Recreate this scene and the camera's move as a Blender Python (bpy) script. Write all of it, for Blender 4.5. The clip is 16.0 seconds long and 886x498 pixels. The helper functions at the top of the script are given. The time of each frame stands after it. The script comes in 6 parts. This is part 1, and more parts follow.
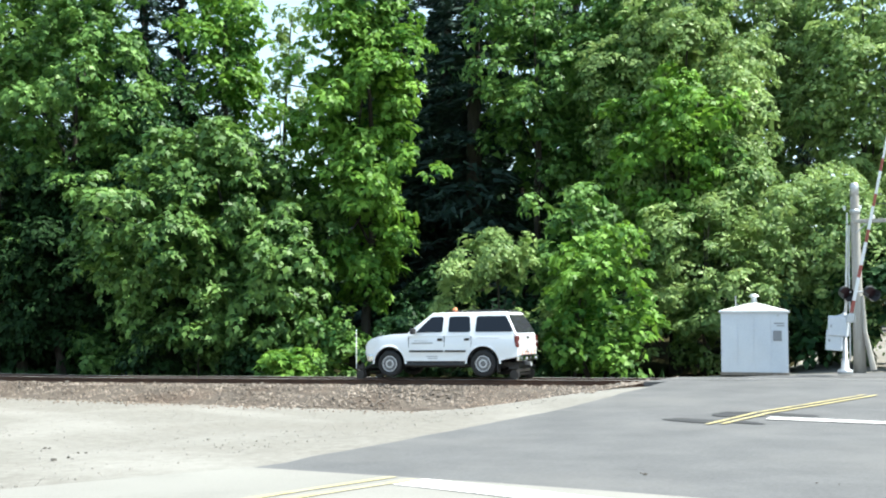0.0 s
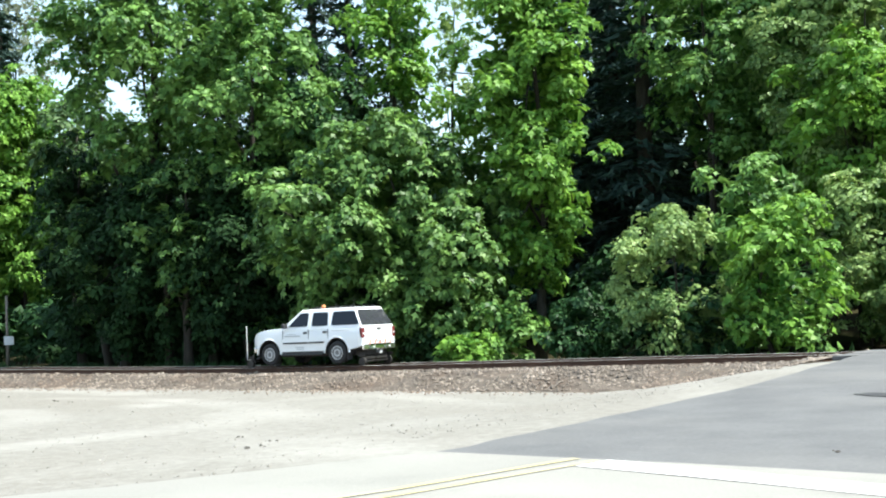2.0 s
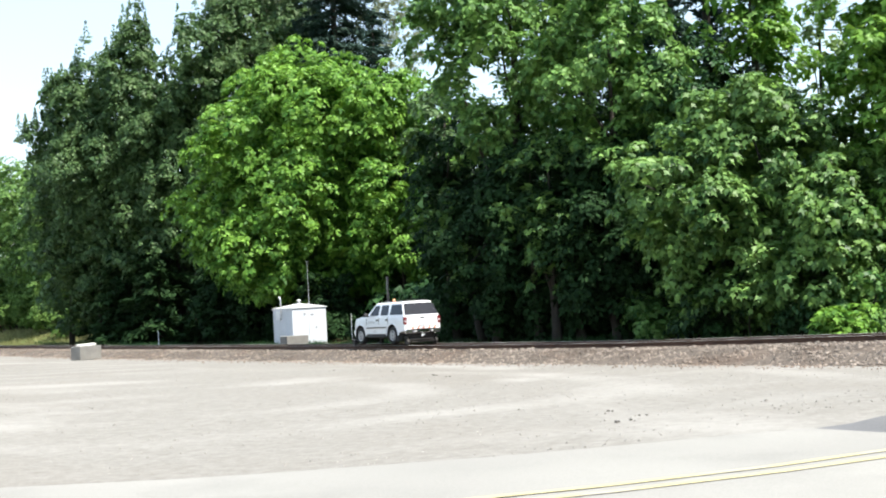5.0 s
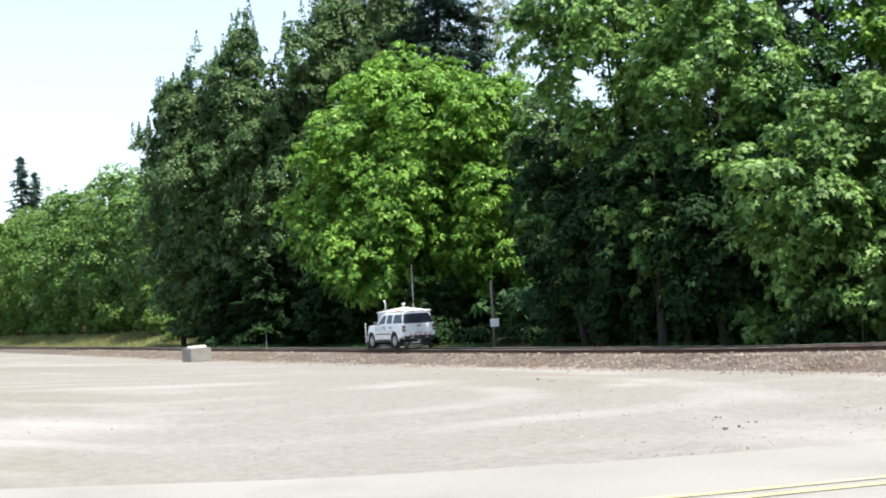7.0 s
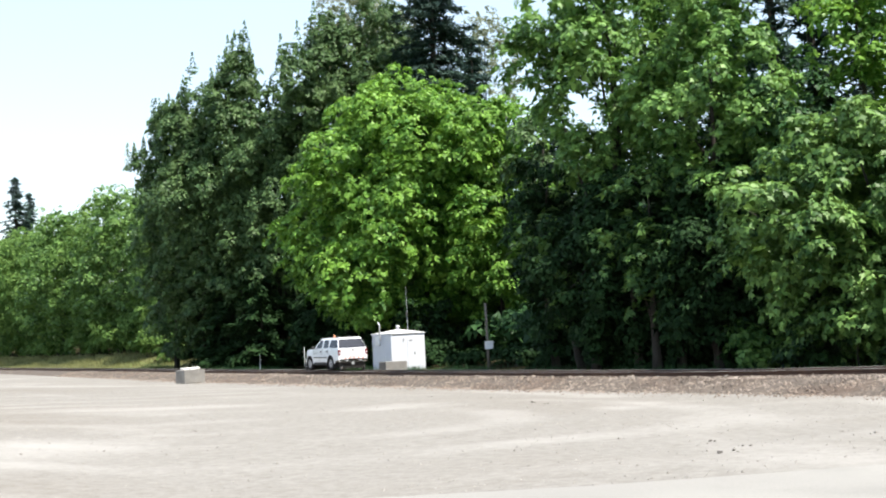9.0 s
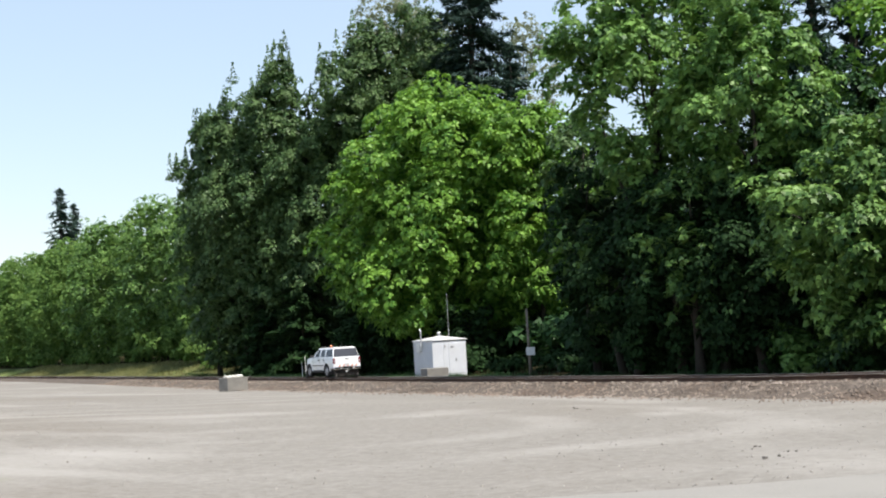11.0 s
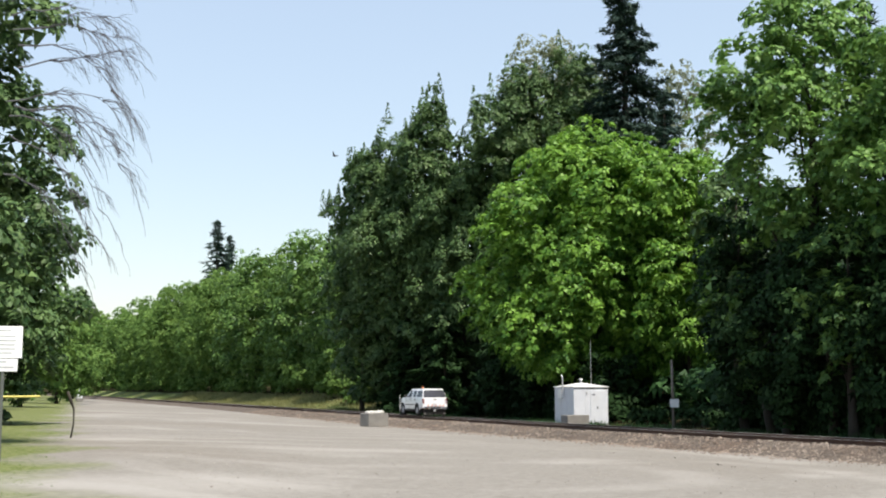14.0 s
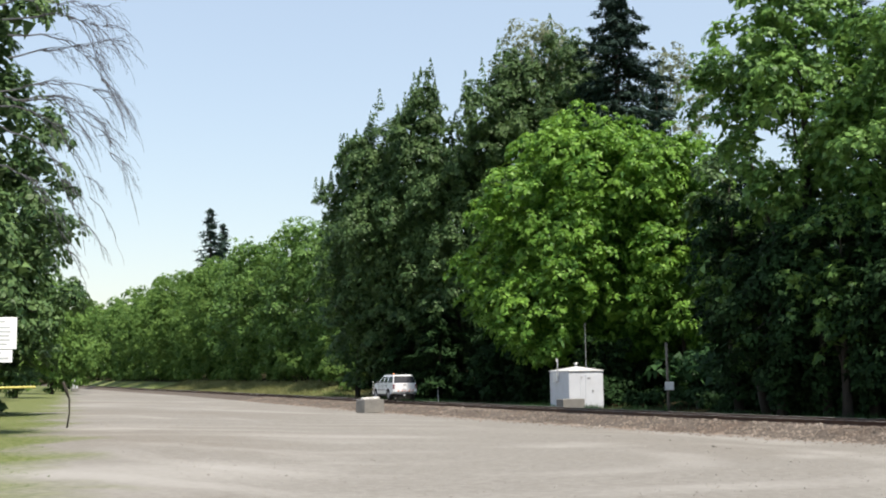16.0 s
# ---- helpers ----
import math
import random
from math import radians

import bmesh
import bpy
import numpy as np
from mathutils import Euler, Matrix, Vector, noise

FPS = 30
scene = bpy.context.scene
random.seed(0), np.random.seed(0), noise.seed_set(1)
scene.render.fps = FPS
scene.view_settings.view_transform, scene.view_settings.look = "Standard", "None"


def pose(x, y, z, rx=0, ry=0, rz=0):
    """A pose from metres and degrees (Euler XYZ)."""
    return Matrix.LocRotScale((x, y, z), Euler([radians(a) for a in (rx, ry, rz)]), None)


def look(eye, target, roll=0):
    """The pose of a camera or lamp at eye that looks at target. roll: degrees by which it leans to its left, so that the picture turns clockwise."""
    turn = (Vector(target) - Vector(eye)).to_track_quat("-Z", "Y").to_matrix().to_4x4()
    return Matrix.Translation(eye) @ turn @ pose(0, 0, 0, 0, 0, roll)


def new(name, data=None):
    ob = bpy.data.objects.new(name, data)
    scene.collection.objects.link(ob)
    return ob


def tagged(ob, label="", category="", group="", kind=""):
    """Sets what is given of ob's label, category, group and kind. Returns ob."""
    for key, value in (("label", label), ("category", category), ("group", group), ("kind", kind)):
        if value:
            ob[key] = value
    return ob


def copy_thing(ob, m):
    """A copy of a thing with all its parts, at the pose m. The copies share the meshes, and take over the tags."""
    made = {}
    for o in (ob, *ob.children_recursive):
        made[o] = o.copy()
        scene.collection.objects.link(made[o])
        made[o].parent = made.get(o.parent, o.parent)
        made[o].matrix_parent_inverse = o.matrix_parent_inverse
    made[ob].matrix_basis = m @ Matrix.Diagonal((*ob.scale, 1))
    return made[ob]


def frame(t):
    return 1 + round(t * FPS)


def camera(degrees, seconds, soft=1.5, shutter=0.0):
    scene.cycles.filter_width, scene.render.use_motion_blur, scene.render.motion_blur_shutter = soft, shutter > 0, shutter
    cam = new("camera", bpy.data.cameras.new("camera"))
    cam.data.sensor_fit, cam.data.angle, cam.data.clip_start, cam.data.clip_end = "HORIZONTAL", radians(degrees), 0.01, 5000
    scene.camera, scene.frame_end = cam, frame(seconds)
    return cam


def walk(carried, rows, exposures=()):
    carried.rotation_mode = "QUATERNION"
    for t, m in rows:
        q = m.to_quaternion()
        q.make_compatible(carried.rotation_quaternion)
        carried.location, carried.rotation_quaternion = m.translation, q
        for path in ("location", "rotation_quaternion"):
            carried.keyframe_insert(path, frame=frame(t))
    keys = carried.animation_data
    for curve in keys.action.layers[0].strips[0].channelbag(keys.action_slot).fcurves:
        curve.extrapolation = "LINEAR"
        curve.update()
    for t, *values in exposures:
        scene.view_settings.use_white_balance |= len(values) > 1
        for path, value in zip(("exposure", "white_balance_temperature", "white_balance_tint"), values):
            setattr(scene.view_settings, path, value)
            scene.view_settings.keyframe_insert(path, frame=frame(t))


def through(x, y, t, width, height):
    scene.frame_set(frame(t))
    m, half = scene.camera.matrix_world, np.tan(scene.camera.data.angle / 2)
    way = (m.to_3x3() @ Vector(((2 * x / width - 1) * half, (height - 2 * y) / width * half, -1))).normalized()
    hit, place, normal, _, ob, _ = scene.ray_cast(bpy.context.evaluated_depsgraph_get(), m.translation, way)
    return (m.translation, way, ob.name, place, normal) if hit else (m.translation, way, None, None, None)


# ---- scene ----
# ---------------------------------------------------------------- camera
cam = camera(41.4, 16.0, soft=2.0)
EYE = 1.7
# seconds, yaw to the left, pitch, roll: a hand-held pan from one spot
PATH = [(0, -0.01, 3.69, 0.09), (0.5, 1.96, 3.95, -0.33), (1, 3.60, 3.23, -1.54), (1.5, 5.98, 3.54, -1.83),
        (2, 8.45, 3.00, -1.97), (2.5, 12.57, 2.75, -2.03), (3, 15.58, 3.86, -2.41), (3.5, 20.18, 3.69, -3.21),
        (3.7, 23.61, 1.87, -3.55), (5.8, 28.09, 3.75, -3.24), (6, 29.22, 4.00, -3.33), (6.5, 30.72, 3.57, -2.61),
        (7, 31.19, 3.02, -2.94), (7.5, 31.04, 2.80, -3.05), (8, 31.11, 3.07, -2.96), (8.5, 30.70, 2.90, -3.21),
        (9, 30.87, 4.09, -2.77), (9.5, 32.72, 3.37, -3.31), (9.7, 33.87, 3.18, -3.14), (11.8, 32.29, 4.99, -3.19),
        (12, 35.18, 3.23, -3.37), (12.5, 34.84, 5.48, -0.99), (13, 36.50, 5.60, -1.45), (13.5, 37.47, 6.78, -1.07),
        (14, 39.92, 6.80, -0.06), (14.5, 40.37, 6.39, -0.73), (15, 39.93, 5.96, -1.11), (15.5, 40.25, 6.02, -0.85),
        (16, 39.62, 6.10, -0.78)]
EXPOSURES = [(0, 1.25, 6600, 2), (3.5, 1.35, 6650, 5), (6, 1.15, 6800, 10), (9.7, 1.15, 6850, 11), (11.8, 0.45, 7000, 12), (12.2, 0.88, 7100, 12), (14, 0.62, 7100, 12), (16, 0.55, 7100, 12)]


def camera_walk():
    rows = [(t, pose(0, 0, EYE, 90 + p, 0, yaw) @ pose(0, 0, 0, 0, 0, roll)) for t, yaw, p, roll in PATH]
    walk(cam, rows, EXPOSURES)


camera_walk()

# ---------------------------------------------------------------- sky and sun
SUN_AZ, SUN_EL = -98.0, 62.0      # to the left of +y
world = bpy.data.worlds.new("sky")
scene.world = world
world.use_nodes = True
_n = world.node_tree.nodes
_sky = _n.new("ShaderNodeTexSky")
_sky.sky_type, _sky.sun_disc = "NISHITA", False
_sky.sun_elevation, _sky.sun_rotation = radians(SUN_EL), radians(-SUN_AZ)
_sky.air_density, _sky.dust_density, _sky.ozone_density = 1.4, 0.6, 2.2
_n["Background"].inputs["Strength"].default_value = 0.135
_haze = _n.new("ShaderNodeMix")
_haze.data_type = "RGBA"
_haze.inputs["Factor"].default_value, _haze.inputs["B"].default_value = 0.5, (3.0, 3.75, 4.9, 1)
world.node_tree.links.new(_sky.outputs[0], _haze.inputs["A"])
world.node_tree.links.new(_haze.outputs["Result"], _n["Background"].inputs[0])
sun = new("sun", bpy.data.lights.new("sun", "SUN"))
sun.data.energy, sun.data.angle, sun.data.color = 5.0, radians(0.6), (1.0, 0.965, 0.91)
_a, _e = radians(SUN_AZ), radians(SUN_EL)
SUN_WAY = Vector((-math.sin(_a) * math.cos(_e), math.cos(_a) * math.cos(_e), math.sin(_e)))
sun.matrix_world = look(SUN_WAY * 50, (0, 0, 0))

# ---------------------------------------------------------------- plan
HEADING = radians(63.0)            # the railway runs this far to the left of +y
ALONG = Vector((-math.sin(HEADING), math.cos(HEADING), 0))
ACROSS = Vector((math.cos(HEADING), math.sin(HEADING), 0))
TRACK = 28.3                       # centre line of the track, metres across from the camera


def farther(s, d):
    """How much farther off a place of the plan lies, by its bearing: this lays the railway almost straight."""
    az = (math.degrees(math.atan2(s, d)) - 27 + 180) % 360 - 180
    k = np.interp(az, [-60, -20, 0, 8, 16, 24, 28, 32, 36, 40, 46, 55], [1.0, 1.02, 1.03, 1.038, 1.045, 1.053, 1.065, 1.09, 1.12, 1.13, 1.13, 1.0])
    return 1 + (float(k) - 1) * smooth(math.hypot(s, d), 4, 14)


def on_plan(s, d, z=0.0):
    """A place s metres along the railway and d metres across from the camera, before farther()."""
    k = farther(s, d)
    return (ALONG * s + ACROSS * d) * k + Vector((0, 0, EYE + (z - EYE) * k))


def plan_of(az, dist):
    """s, d of a place at a bearing to the left of +y."""
    v = Vector((-math.sin(radians(az)), math.cos(radians(az)), 0)) * dist
    return v.dot(ALONG), v.dot(ACROSS)


def ramp(x, xs, ys):
    return float(np.interp(x, xs, ys))


def smooth(x, a, b):
    k = min(max((x - a) / (b - a), 0.0), 1.0)     # b may lie below a
    return k * k * (3 - 2 * k)


def track_d(s):
    """Where the track's centre line lies across the plan: it curves a little."""
    return ramp(s, [-60, -20, 0, 10, 20, 30, 40, 50, 60, 70, 80, 90, 110, 140, 900], [37, 35.1, 32.8, 31.4, 30.07, 29.2, 28.83, 28.65, 28.57, 28.65, 28.92, 29.25, 29.9, 30.7, 31.4])


def warp(s, d):
    """The plan bent to follow the track: d is counted as if the track lay at TRACK."""
    return d + (track_d(s) - TRACK) * smooth(d, 14, 26)


def unwarp(s, d):
    bow, u = track_d(s) - TRACK, d
    for _ in range(4):
        u = d - bow * smooth(u, 14, 26)
    return u


def rail_z(s):
    """Height of the rail heads along the line."""
    return ramp(s, [-60, 0, 9, 14, 22, 28, 36, 70, 130, 185, 255, 800], [.4, .34, .22, .16, .06, -.02, -.05, -.03, -.03, .03, .25, .5])


def ground_z(s, d_true):
    d = unwarp(s, d_true)
    lot = ramp(d, [-200, 4, 10, 18, 24.5, 36, 60, 400], [.3, 0, -.1, -.33, -.55, -.5, 1.5, 20])
    lot += ramp(s, [90, 300, 800], [0, .45, .8]) + 1.5 * smooth(s, 96, 124) * smooth(d, 31.0, 38.0) * smooth(d, 70, 42)
    r = rail_z(s)
    road = ramp(d, [-200, 9, 15, 20, 25.5, 31.5, 38, 60, 400], [.2, 0, .0, .04, r, r - .02, r - .1, 1.5, 20])
    k = smooth(s, 14.5, 8.5) if d < TRACK + 6 else smooth(s, 9.5, 6.5)
    return lot * (1 - k) + road * k


def bed_z(s, d_true):
    """Top of the ballast bed."""
    top = rail_z(s) - .19
    return top - max(0.0, abs(d_true - track_d(s)) - 1.95) * .30 / 1.2


def part(name, bm, material, parent=None, label="", smooth_faces=False):
    me = bpy.data.meshes.new(name)
    bm.to_mesh(me)
    bm.free()
    return mesh_part(name, me, material, parent, label, smooth_faces)


def mesh_part(name, me, material, parent=None, label="", smooth_faces=False):
    for m in material if isinstance(material, (list, tuple)) else [material]:
        me.materials.append(m)
    if smooth_faces:
        me.polygons.foreach_set("use_smooth", [True] * len(me.polygons))
    ob = new(name, me)
    if parent is not None:
        ob.parent = parent
    if label:
        tagged(ob, label)
    return ob


def thing(name, m, label, category, group=""):
    ob = new(name)
    ob.empty_display_size = 0.2
    ob.matrix_world = m
    return tagged(ob, label, category, group)


def box(bm, x0, x1, y0, y1, z0, z1, bevel=0.0, m=None):
    r = bmesh.ops.create_cube(bm, size=1.0)
    vs = r["verts"]
    for v in vs:
        v.co = Vector(((x0 + x1) / 2 + v.co.x * (x1 - x0), (y0 + y1) / 2 + v.co.y * (y1 - y0), (z0 + z1) / 2 + v.co.z * (z1 - z0)))
    if bevel:
        es = list({e for v in vs for e in v.link_edges})
        out = bmesh.ops.bevel(bm, geom=es, offset=bevel, segments=2, profile=0.5, affect="EDGES")
        vs = [v for v in out["verts"] if v.is_valid] + [v for v in vs if v.is_valid]
    if m is not None:
        for v in set(vs):
            v.co = m @ v.co
    return vs


def tube(bm, pts, radii, sides=8, caps=True):
    """A round bar through points, with a radius for each."""
    rings = []
    n = len(pts)
    for i, p in enumerate(pts):
        a = Vector(pts[max(i - 1, 0)])
        b = Vector(pts[min(i + 1, n - 1)])
        way = (b - a).normalized()
        side = way.orthogonal().normalized() if i == 0 else (side0 - way * side0.dot(way)).normalized()
        side0 = side
        up = way.cross(side)
        r = radii[i] if isinstance(radii, (list, tuple)) else radii
        rings.append([bm.verts.new(Vector(p) + (side * math.cos(k * math.tau / sides) + up * math.sin(k * math.tau / sides)) * r)
                      for k in range(sides)])
    for a, b in zip(rings, rings[1:]):
        for k in range(sides):
            bm.faces.new((a[k], a[(k + 1) % sides], b[(k + 1) % sides], b[k]))
    if caps:
        bm.faces.new(rings[0][::-1])
        bm.faces.new(rings[-1])
    return rings


def lathe(bm, profile, sides=20, m=None, closed=False):
    """Turns a profile of (radius, height) round z."""
    rings = []
    for r, z in profile:
        ring = []
        for k in range(sides):
            a = k * math.tau / sides
            co = Vector((r * math.cos(a), r * math.sin(a), z))
            ring.append(bm.verts.new(m @ co if m is not None else co))
        rings.append(ring)
    pairs = list(zip(rings, rings[1:])) + ([(rings[-1], rings[0])] if closed else [])
    for a, b in pairs:
        for k in range(sides):
            bm.faces.new((a[k], a[(k + 1) % sides], b[(k + 1) % sides], b[k]))
    if not closed:
        if profile[0][0] > 1e-4:
            bm.faces.new(rings[0][::-1])
        if profile[-1][0] > 1e-4:
            bm.faces.new(rings[-1])
    return rings


# ---------------------------------------------------------------- materials
def material(name, low, high, rough=0.8, metal=0.0, scale=3.0, fine=40.0, bump=0.2, mid=None, stain=None, stain_scale=0.4,
             stain_amount=0.5, coords="Object", spec=0.5, stretch=None, coat=0.0, dust=None, dust_scale=0.2, dust_amount=0.6, tracks=None):
    """Two scales of noise between two colours, with relief, and stains of a third colour."""
    m = bpy.data.materials.new(name)
    m.use_nodes = True
    nt = m.node_tree
    n, ln = nt.nodes, nt.links
    bs = n["Principled BSDF"]
    tc = n.new("ShaderNodeTexCoord")
    src = tc.outputs[coords]
    if stretch:
        mp = n.new("ShaderNodeMapping")
        mp.inputs["Scale"].default_value = stretch
        ln.new(src, mp.inputs[0])
        src = mp.outputs[0]

    def noisy(sc, detail=4.0, r=0.55):
        t = n.new("ShaderNodeTexNoise")
        t.inputs["Scale"].default_value, t.inputs["Detail"].default_value, t.inputs["Roughness"].default_value = sc, detail, r
        ln.new(src, t.inputs["Vector"])
        return t.outputs["Fac"]

    big, small = noisy(scale), noisy(fine, 3.0)
    mix = n.new("ShaderNodeMath")
    mix.operation = "MULTIPLY_ADD"
    ln.new(big, mix.inputs[0])
    mix.inputs[1].default_value = 0.55
    half = n.new("ShaderNodeMath")
    half.operation = "MULTIPLY"
    ln.new(small, half.inputs[0])
    half.inputs[1].default_value = 0.45
    ln.new(half.outputs[0], mix.inputs[2])
    cr = n.new("ShaderNodeValToRGB")
    cr.color_ramp.elements[0].position, cr.color_ramp.elements[1].position = 0.33, 0.67
    cr.color_ramp.elements[0].color, cr.color_ramp.elements[1].color = (*low, 1), (*high, 1)
    if mid:
        e = cr.color_ramp.elements.new(0.5)
        e.color = (*mid, 1)
    ln.new(mix.outputs[0], cr.inputs[0])
    col = cr.outputs[0]
    if stain:
        st = n.new("ShaderNodeValToRGB")
        st.color_ramp.elements[0].position, st.color_ramp.elements[1].position = 0.48, 0.68
        ln.new(noisy(stain_scale, 6.0, 0.6), st.inputs[0])
        amt = n.new("ShaderNodeMath")
        amt.operation = "MULTIPLY"
        amt.inputs[1].default_value = stain_amount
        ln.new(st.outputs[0], amt.inputs[0])
        mx = n.new("ShaderNodeMix")
        mx.data_type = "RGBA"
        ln.new(amt.outputs[0], mx.inputs["Factor"])
        ln.new(col, mx.inputs["A"])
        mx.inputs["B"].default_value = (*stain, 1)
        col = mx.outputs["Result"]
    if dust:
        dr = n.new("ShaderNodeValToRGB")
        dr.color_ramp.elements[0].position, dr.color_ramp.elements[1].position = 0.52, 0.66
        wob = n.new("ShaderNodeTexNoise")
        wob.inputs["Scale"].default_value, wob.inputs["Detail"].default_value, wob.inputs["Distortion"].default_value = dust_scale, 7.0, 1.6
        ln.new(src, wob.inputs["Vector"])
        ln.new(wob.outputs["Fac"], dr.inputs[0])
        da = n.new("ShaderNodeMath")
        da.operation = "MULTIPLY"
        da.inputs[1].default_value = dust_amount
        ln.new(dr.outputs[0], da.inputs[0])
        dm = n.new("ShaderNodeMix")
        dm.data_type = "RGBA"
        ln.new(da.outputs[0], dm.inputs["Factor"])
        ln.new(col, dm.inputs["A"])
        dm.inputs["B"].default_value = (*dust, 1)
        col = dm.outputs["Result"]
    if tracks:
        # curving wheel tracks: distorted rings, broken up by a slow noise
        mp2 = n.new("ShaderNodeMapping")
        mp2.inputs["Location"].default_value = tracks[:3]
        ln.new(src, mp2.inputs[0])
        wv = n.new("ShaderNodeTexWave")
        wv.wave_type, wv.rings_direction = "RINGS", "Z"
        for key, val in (("Scale", .07), ("Distortion", 13.0), ("Detail", 4.0), ("Detail Scale", .22)):
            wv.inputs[key].default_value = val
        ln.new(mp2.outputs[0], wv.inputs["Vector"])
        wr = n.new("ShaderNodeValToRGB")
        wr.color_ramp.elements[0].position, wr.color_ramp.elements[1].position = 0.62, 0.95
        ln.new(wv.outputs["Fac"], wr.inputs[0])
        gate = n.new("ShaderNodeMapRange")
        gate.inputs["From Min"].default_value, gate.inputs["From Max"].default_value, gate.inputs["To Max"].default_value = .42, .62, tracks[3]
        ln.new(noisy(.13, 3.0), gate.inputs["Value"])
        both = n.new("ShaderNodeMath")
        both.operation = "MULTIPLY"
        ln.new(wr.outputs[0], both.inputs[0])
        ln.new(gate.outputs[0], both.inputs[1])
        tm = n.new("ShaderNodeMix")
        tm.data_type = "RGBA"
        ln.new(both.outputs[0], tm.inputs["Factor"])
        ln.new(col, tm.inputs["A"])
        tm.inputs["B"].default_value = (*dust, 1)
        col = tm.outputs["Result"]
    ln.new(col, bs.inputs["Base Color"])
    bs.inputs["Roughness"].default_value, bs.inputs["Metallic"].default_value = rough, metal
    bs.inputs["Specular IOR Level"].default_value = spec
    bs.inputs["Coat Weight"].default_value = coat
    if bump:
        b = n.new("ShaderNodeBump")
        b.inputs["Strength"].default_value, b.inputs["Distance"].default_value = bump, 0.02
        ln.new(mix.outputs[0], b.inputs["Height"])
        ln.new(b.outputs[0], bs.inputs["Normal"])
    return m


def leaf_material(name, dark, light, through=0.42, rough=0.62, gloss=0.10):
    """Leaves: colour varies from leaf to leaf; light shines through them."""
    m = bpy.data.materials.new(name)
    m.use_nodes = True
    nt = m.node_tree
    n, ln = nt.nodes, nt.links
    bs = n["Principled BSDF"]
    geo = n.new("ShaderNodeNewGeometry")
    tc = n.new("ShaderNodeTexCoord")
    noise_ = n.new("ShaderNodeTexNoise")
    noise_.inputs["Scale"].default_value, noise_.inputs["Detail"].default_value = 0.5, 2.0
    ln.new(tc.outputs["Object"], noise_.inputs["Vector"])
    add = n.new("ShaderNodeMath")
    add.operation = "MULTIPLY_ADD"
    ln.new(geo.outputs["Random Per Island"], add.inputs[0])
    add.inputs[1].default_value = 0.55
    sub = n.new("ShaderNodeMath")
    sub.operation = "MULTIPLY_ADD"
    ln.new(noise_.outputs["Fac"], sub.inputs[0])
    sub.inputs[1].default_value, sub.inputs[2].default_value = 1.2, -0.4
    ln.new(sub.outputs[0], add.inputs[2])
    cr = n.new("ShaderNodeValToRGB")
    cr.color_ramp.elements[0].position, cr.color_ramp.elements[1].position = 0.1, 0.95
    cr.color_ramp.elements[0].color, cr.color_ramp.elements[1].color = (*dark, 1), (*light, 1)
    ln.new(add.outputs[0], cr.inputs[0])
    ln.new(cr.outputs[0], bs.inputs["Base Color"])
    bs.inputs["Roughness"].default_value = rough
    bs.inputs["Specular IOR Level"].default_value = gloss
    tr = n.new("ShaderNodeBsdfTranslucent")
    hs = n.new("ShaderNodeHueSaturation")
    hs.inputs["Hue"].default_value, hs.inputs["Saturation"].default_value, hs.inputs["Value"].default_value = 0.49, 1.02, 1.2
    ln.new(cr.outputs[0], hs.inputs["Color"])
    ln.new(hs.outputs[0], tr.inputs["Color"])
    mx = n.new("ShaderNodeMixShader")
    mx.inputs[0].default_value = through
    ln.new(bs.outputs[0], mx.inputs[1])
    ln.new(tr.outputs[0], mx.inputs[2])
    ln.new(mx.outputs[0], n["Material Output"].inputs[0])
    return m


def plain(name, colour, rough=0.5, metal=0.0, emit=0.0, spec=0.5, coat=0.0, vary=0.12, scale=6.0):
    """Painted or moulded stuff: one colour with a little wear."""
    low = tuple(c * (1 - vary) for c in colour)
    high = tuple(min(1.0, c * (1 + vary * .5)) for c in colour)
    m = material(name, low, high, rough, metal, scale, scale * 9, 0.03, spec=spec, coat=coat)
    if emit:
        bs = m.node_tree.nodes["Principled BSDF"]
        bs.inputs["Emission Color"].default_value, bs.inputs["Emission Strength"].default_value = (*colour, 1), emit
    return m


M_GRAVEL = material("gravel_lot", (.148, .138, .122), (.232, .222, .203), .95, 0, 5.0, 22, .7, (.190, .181, .164), (.135, .115, .092), .08, .3, dust=(.32, .31, .29), dust_scale=.07, dust_amount=.42, spec=.12, tracks=(20.0, -21.0, 0.0, .32))


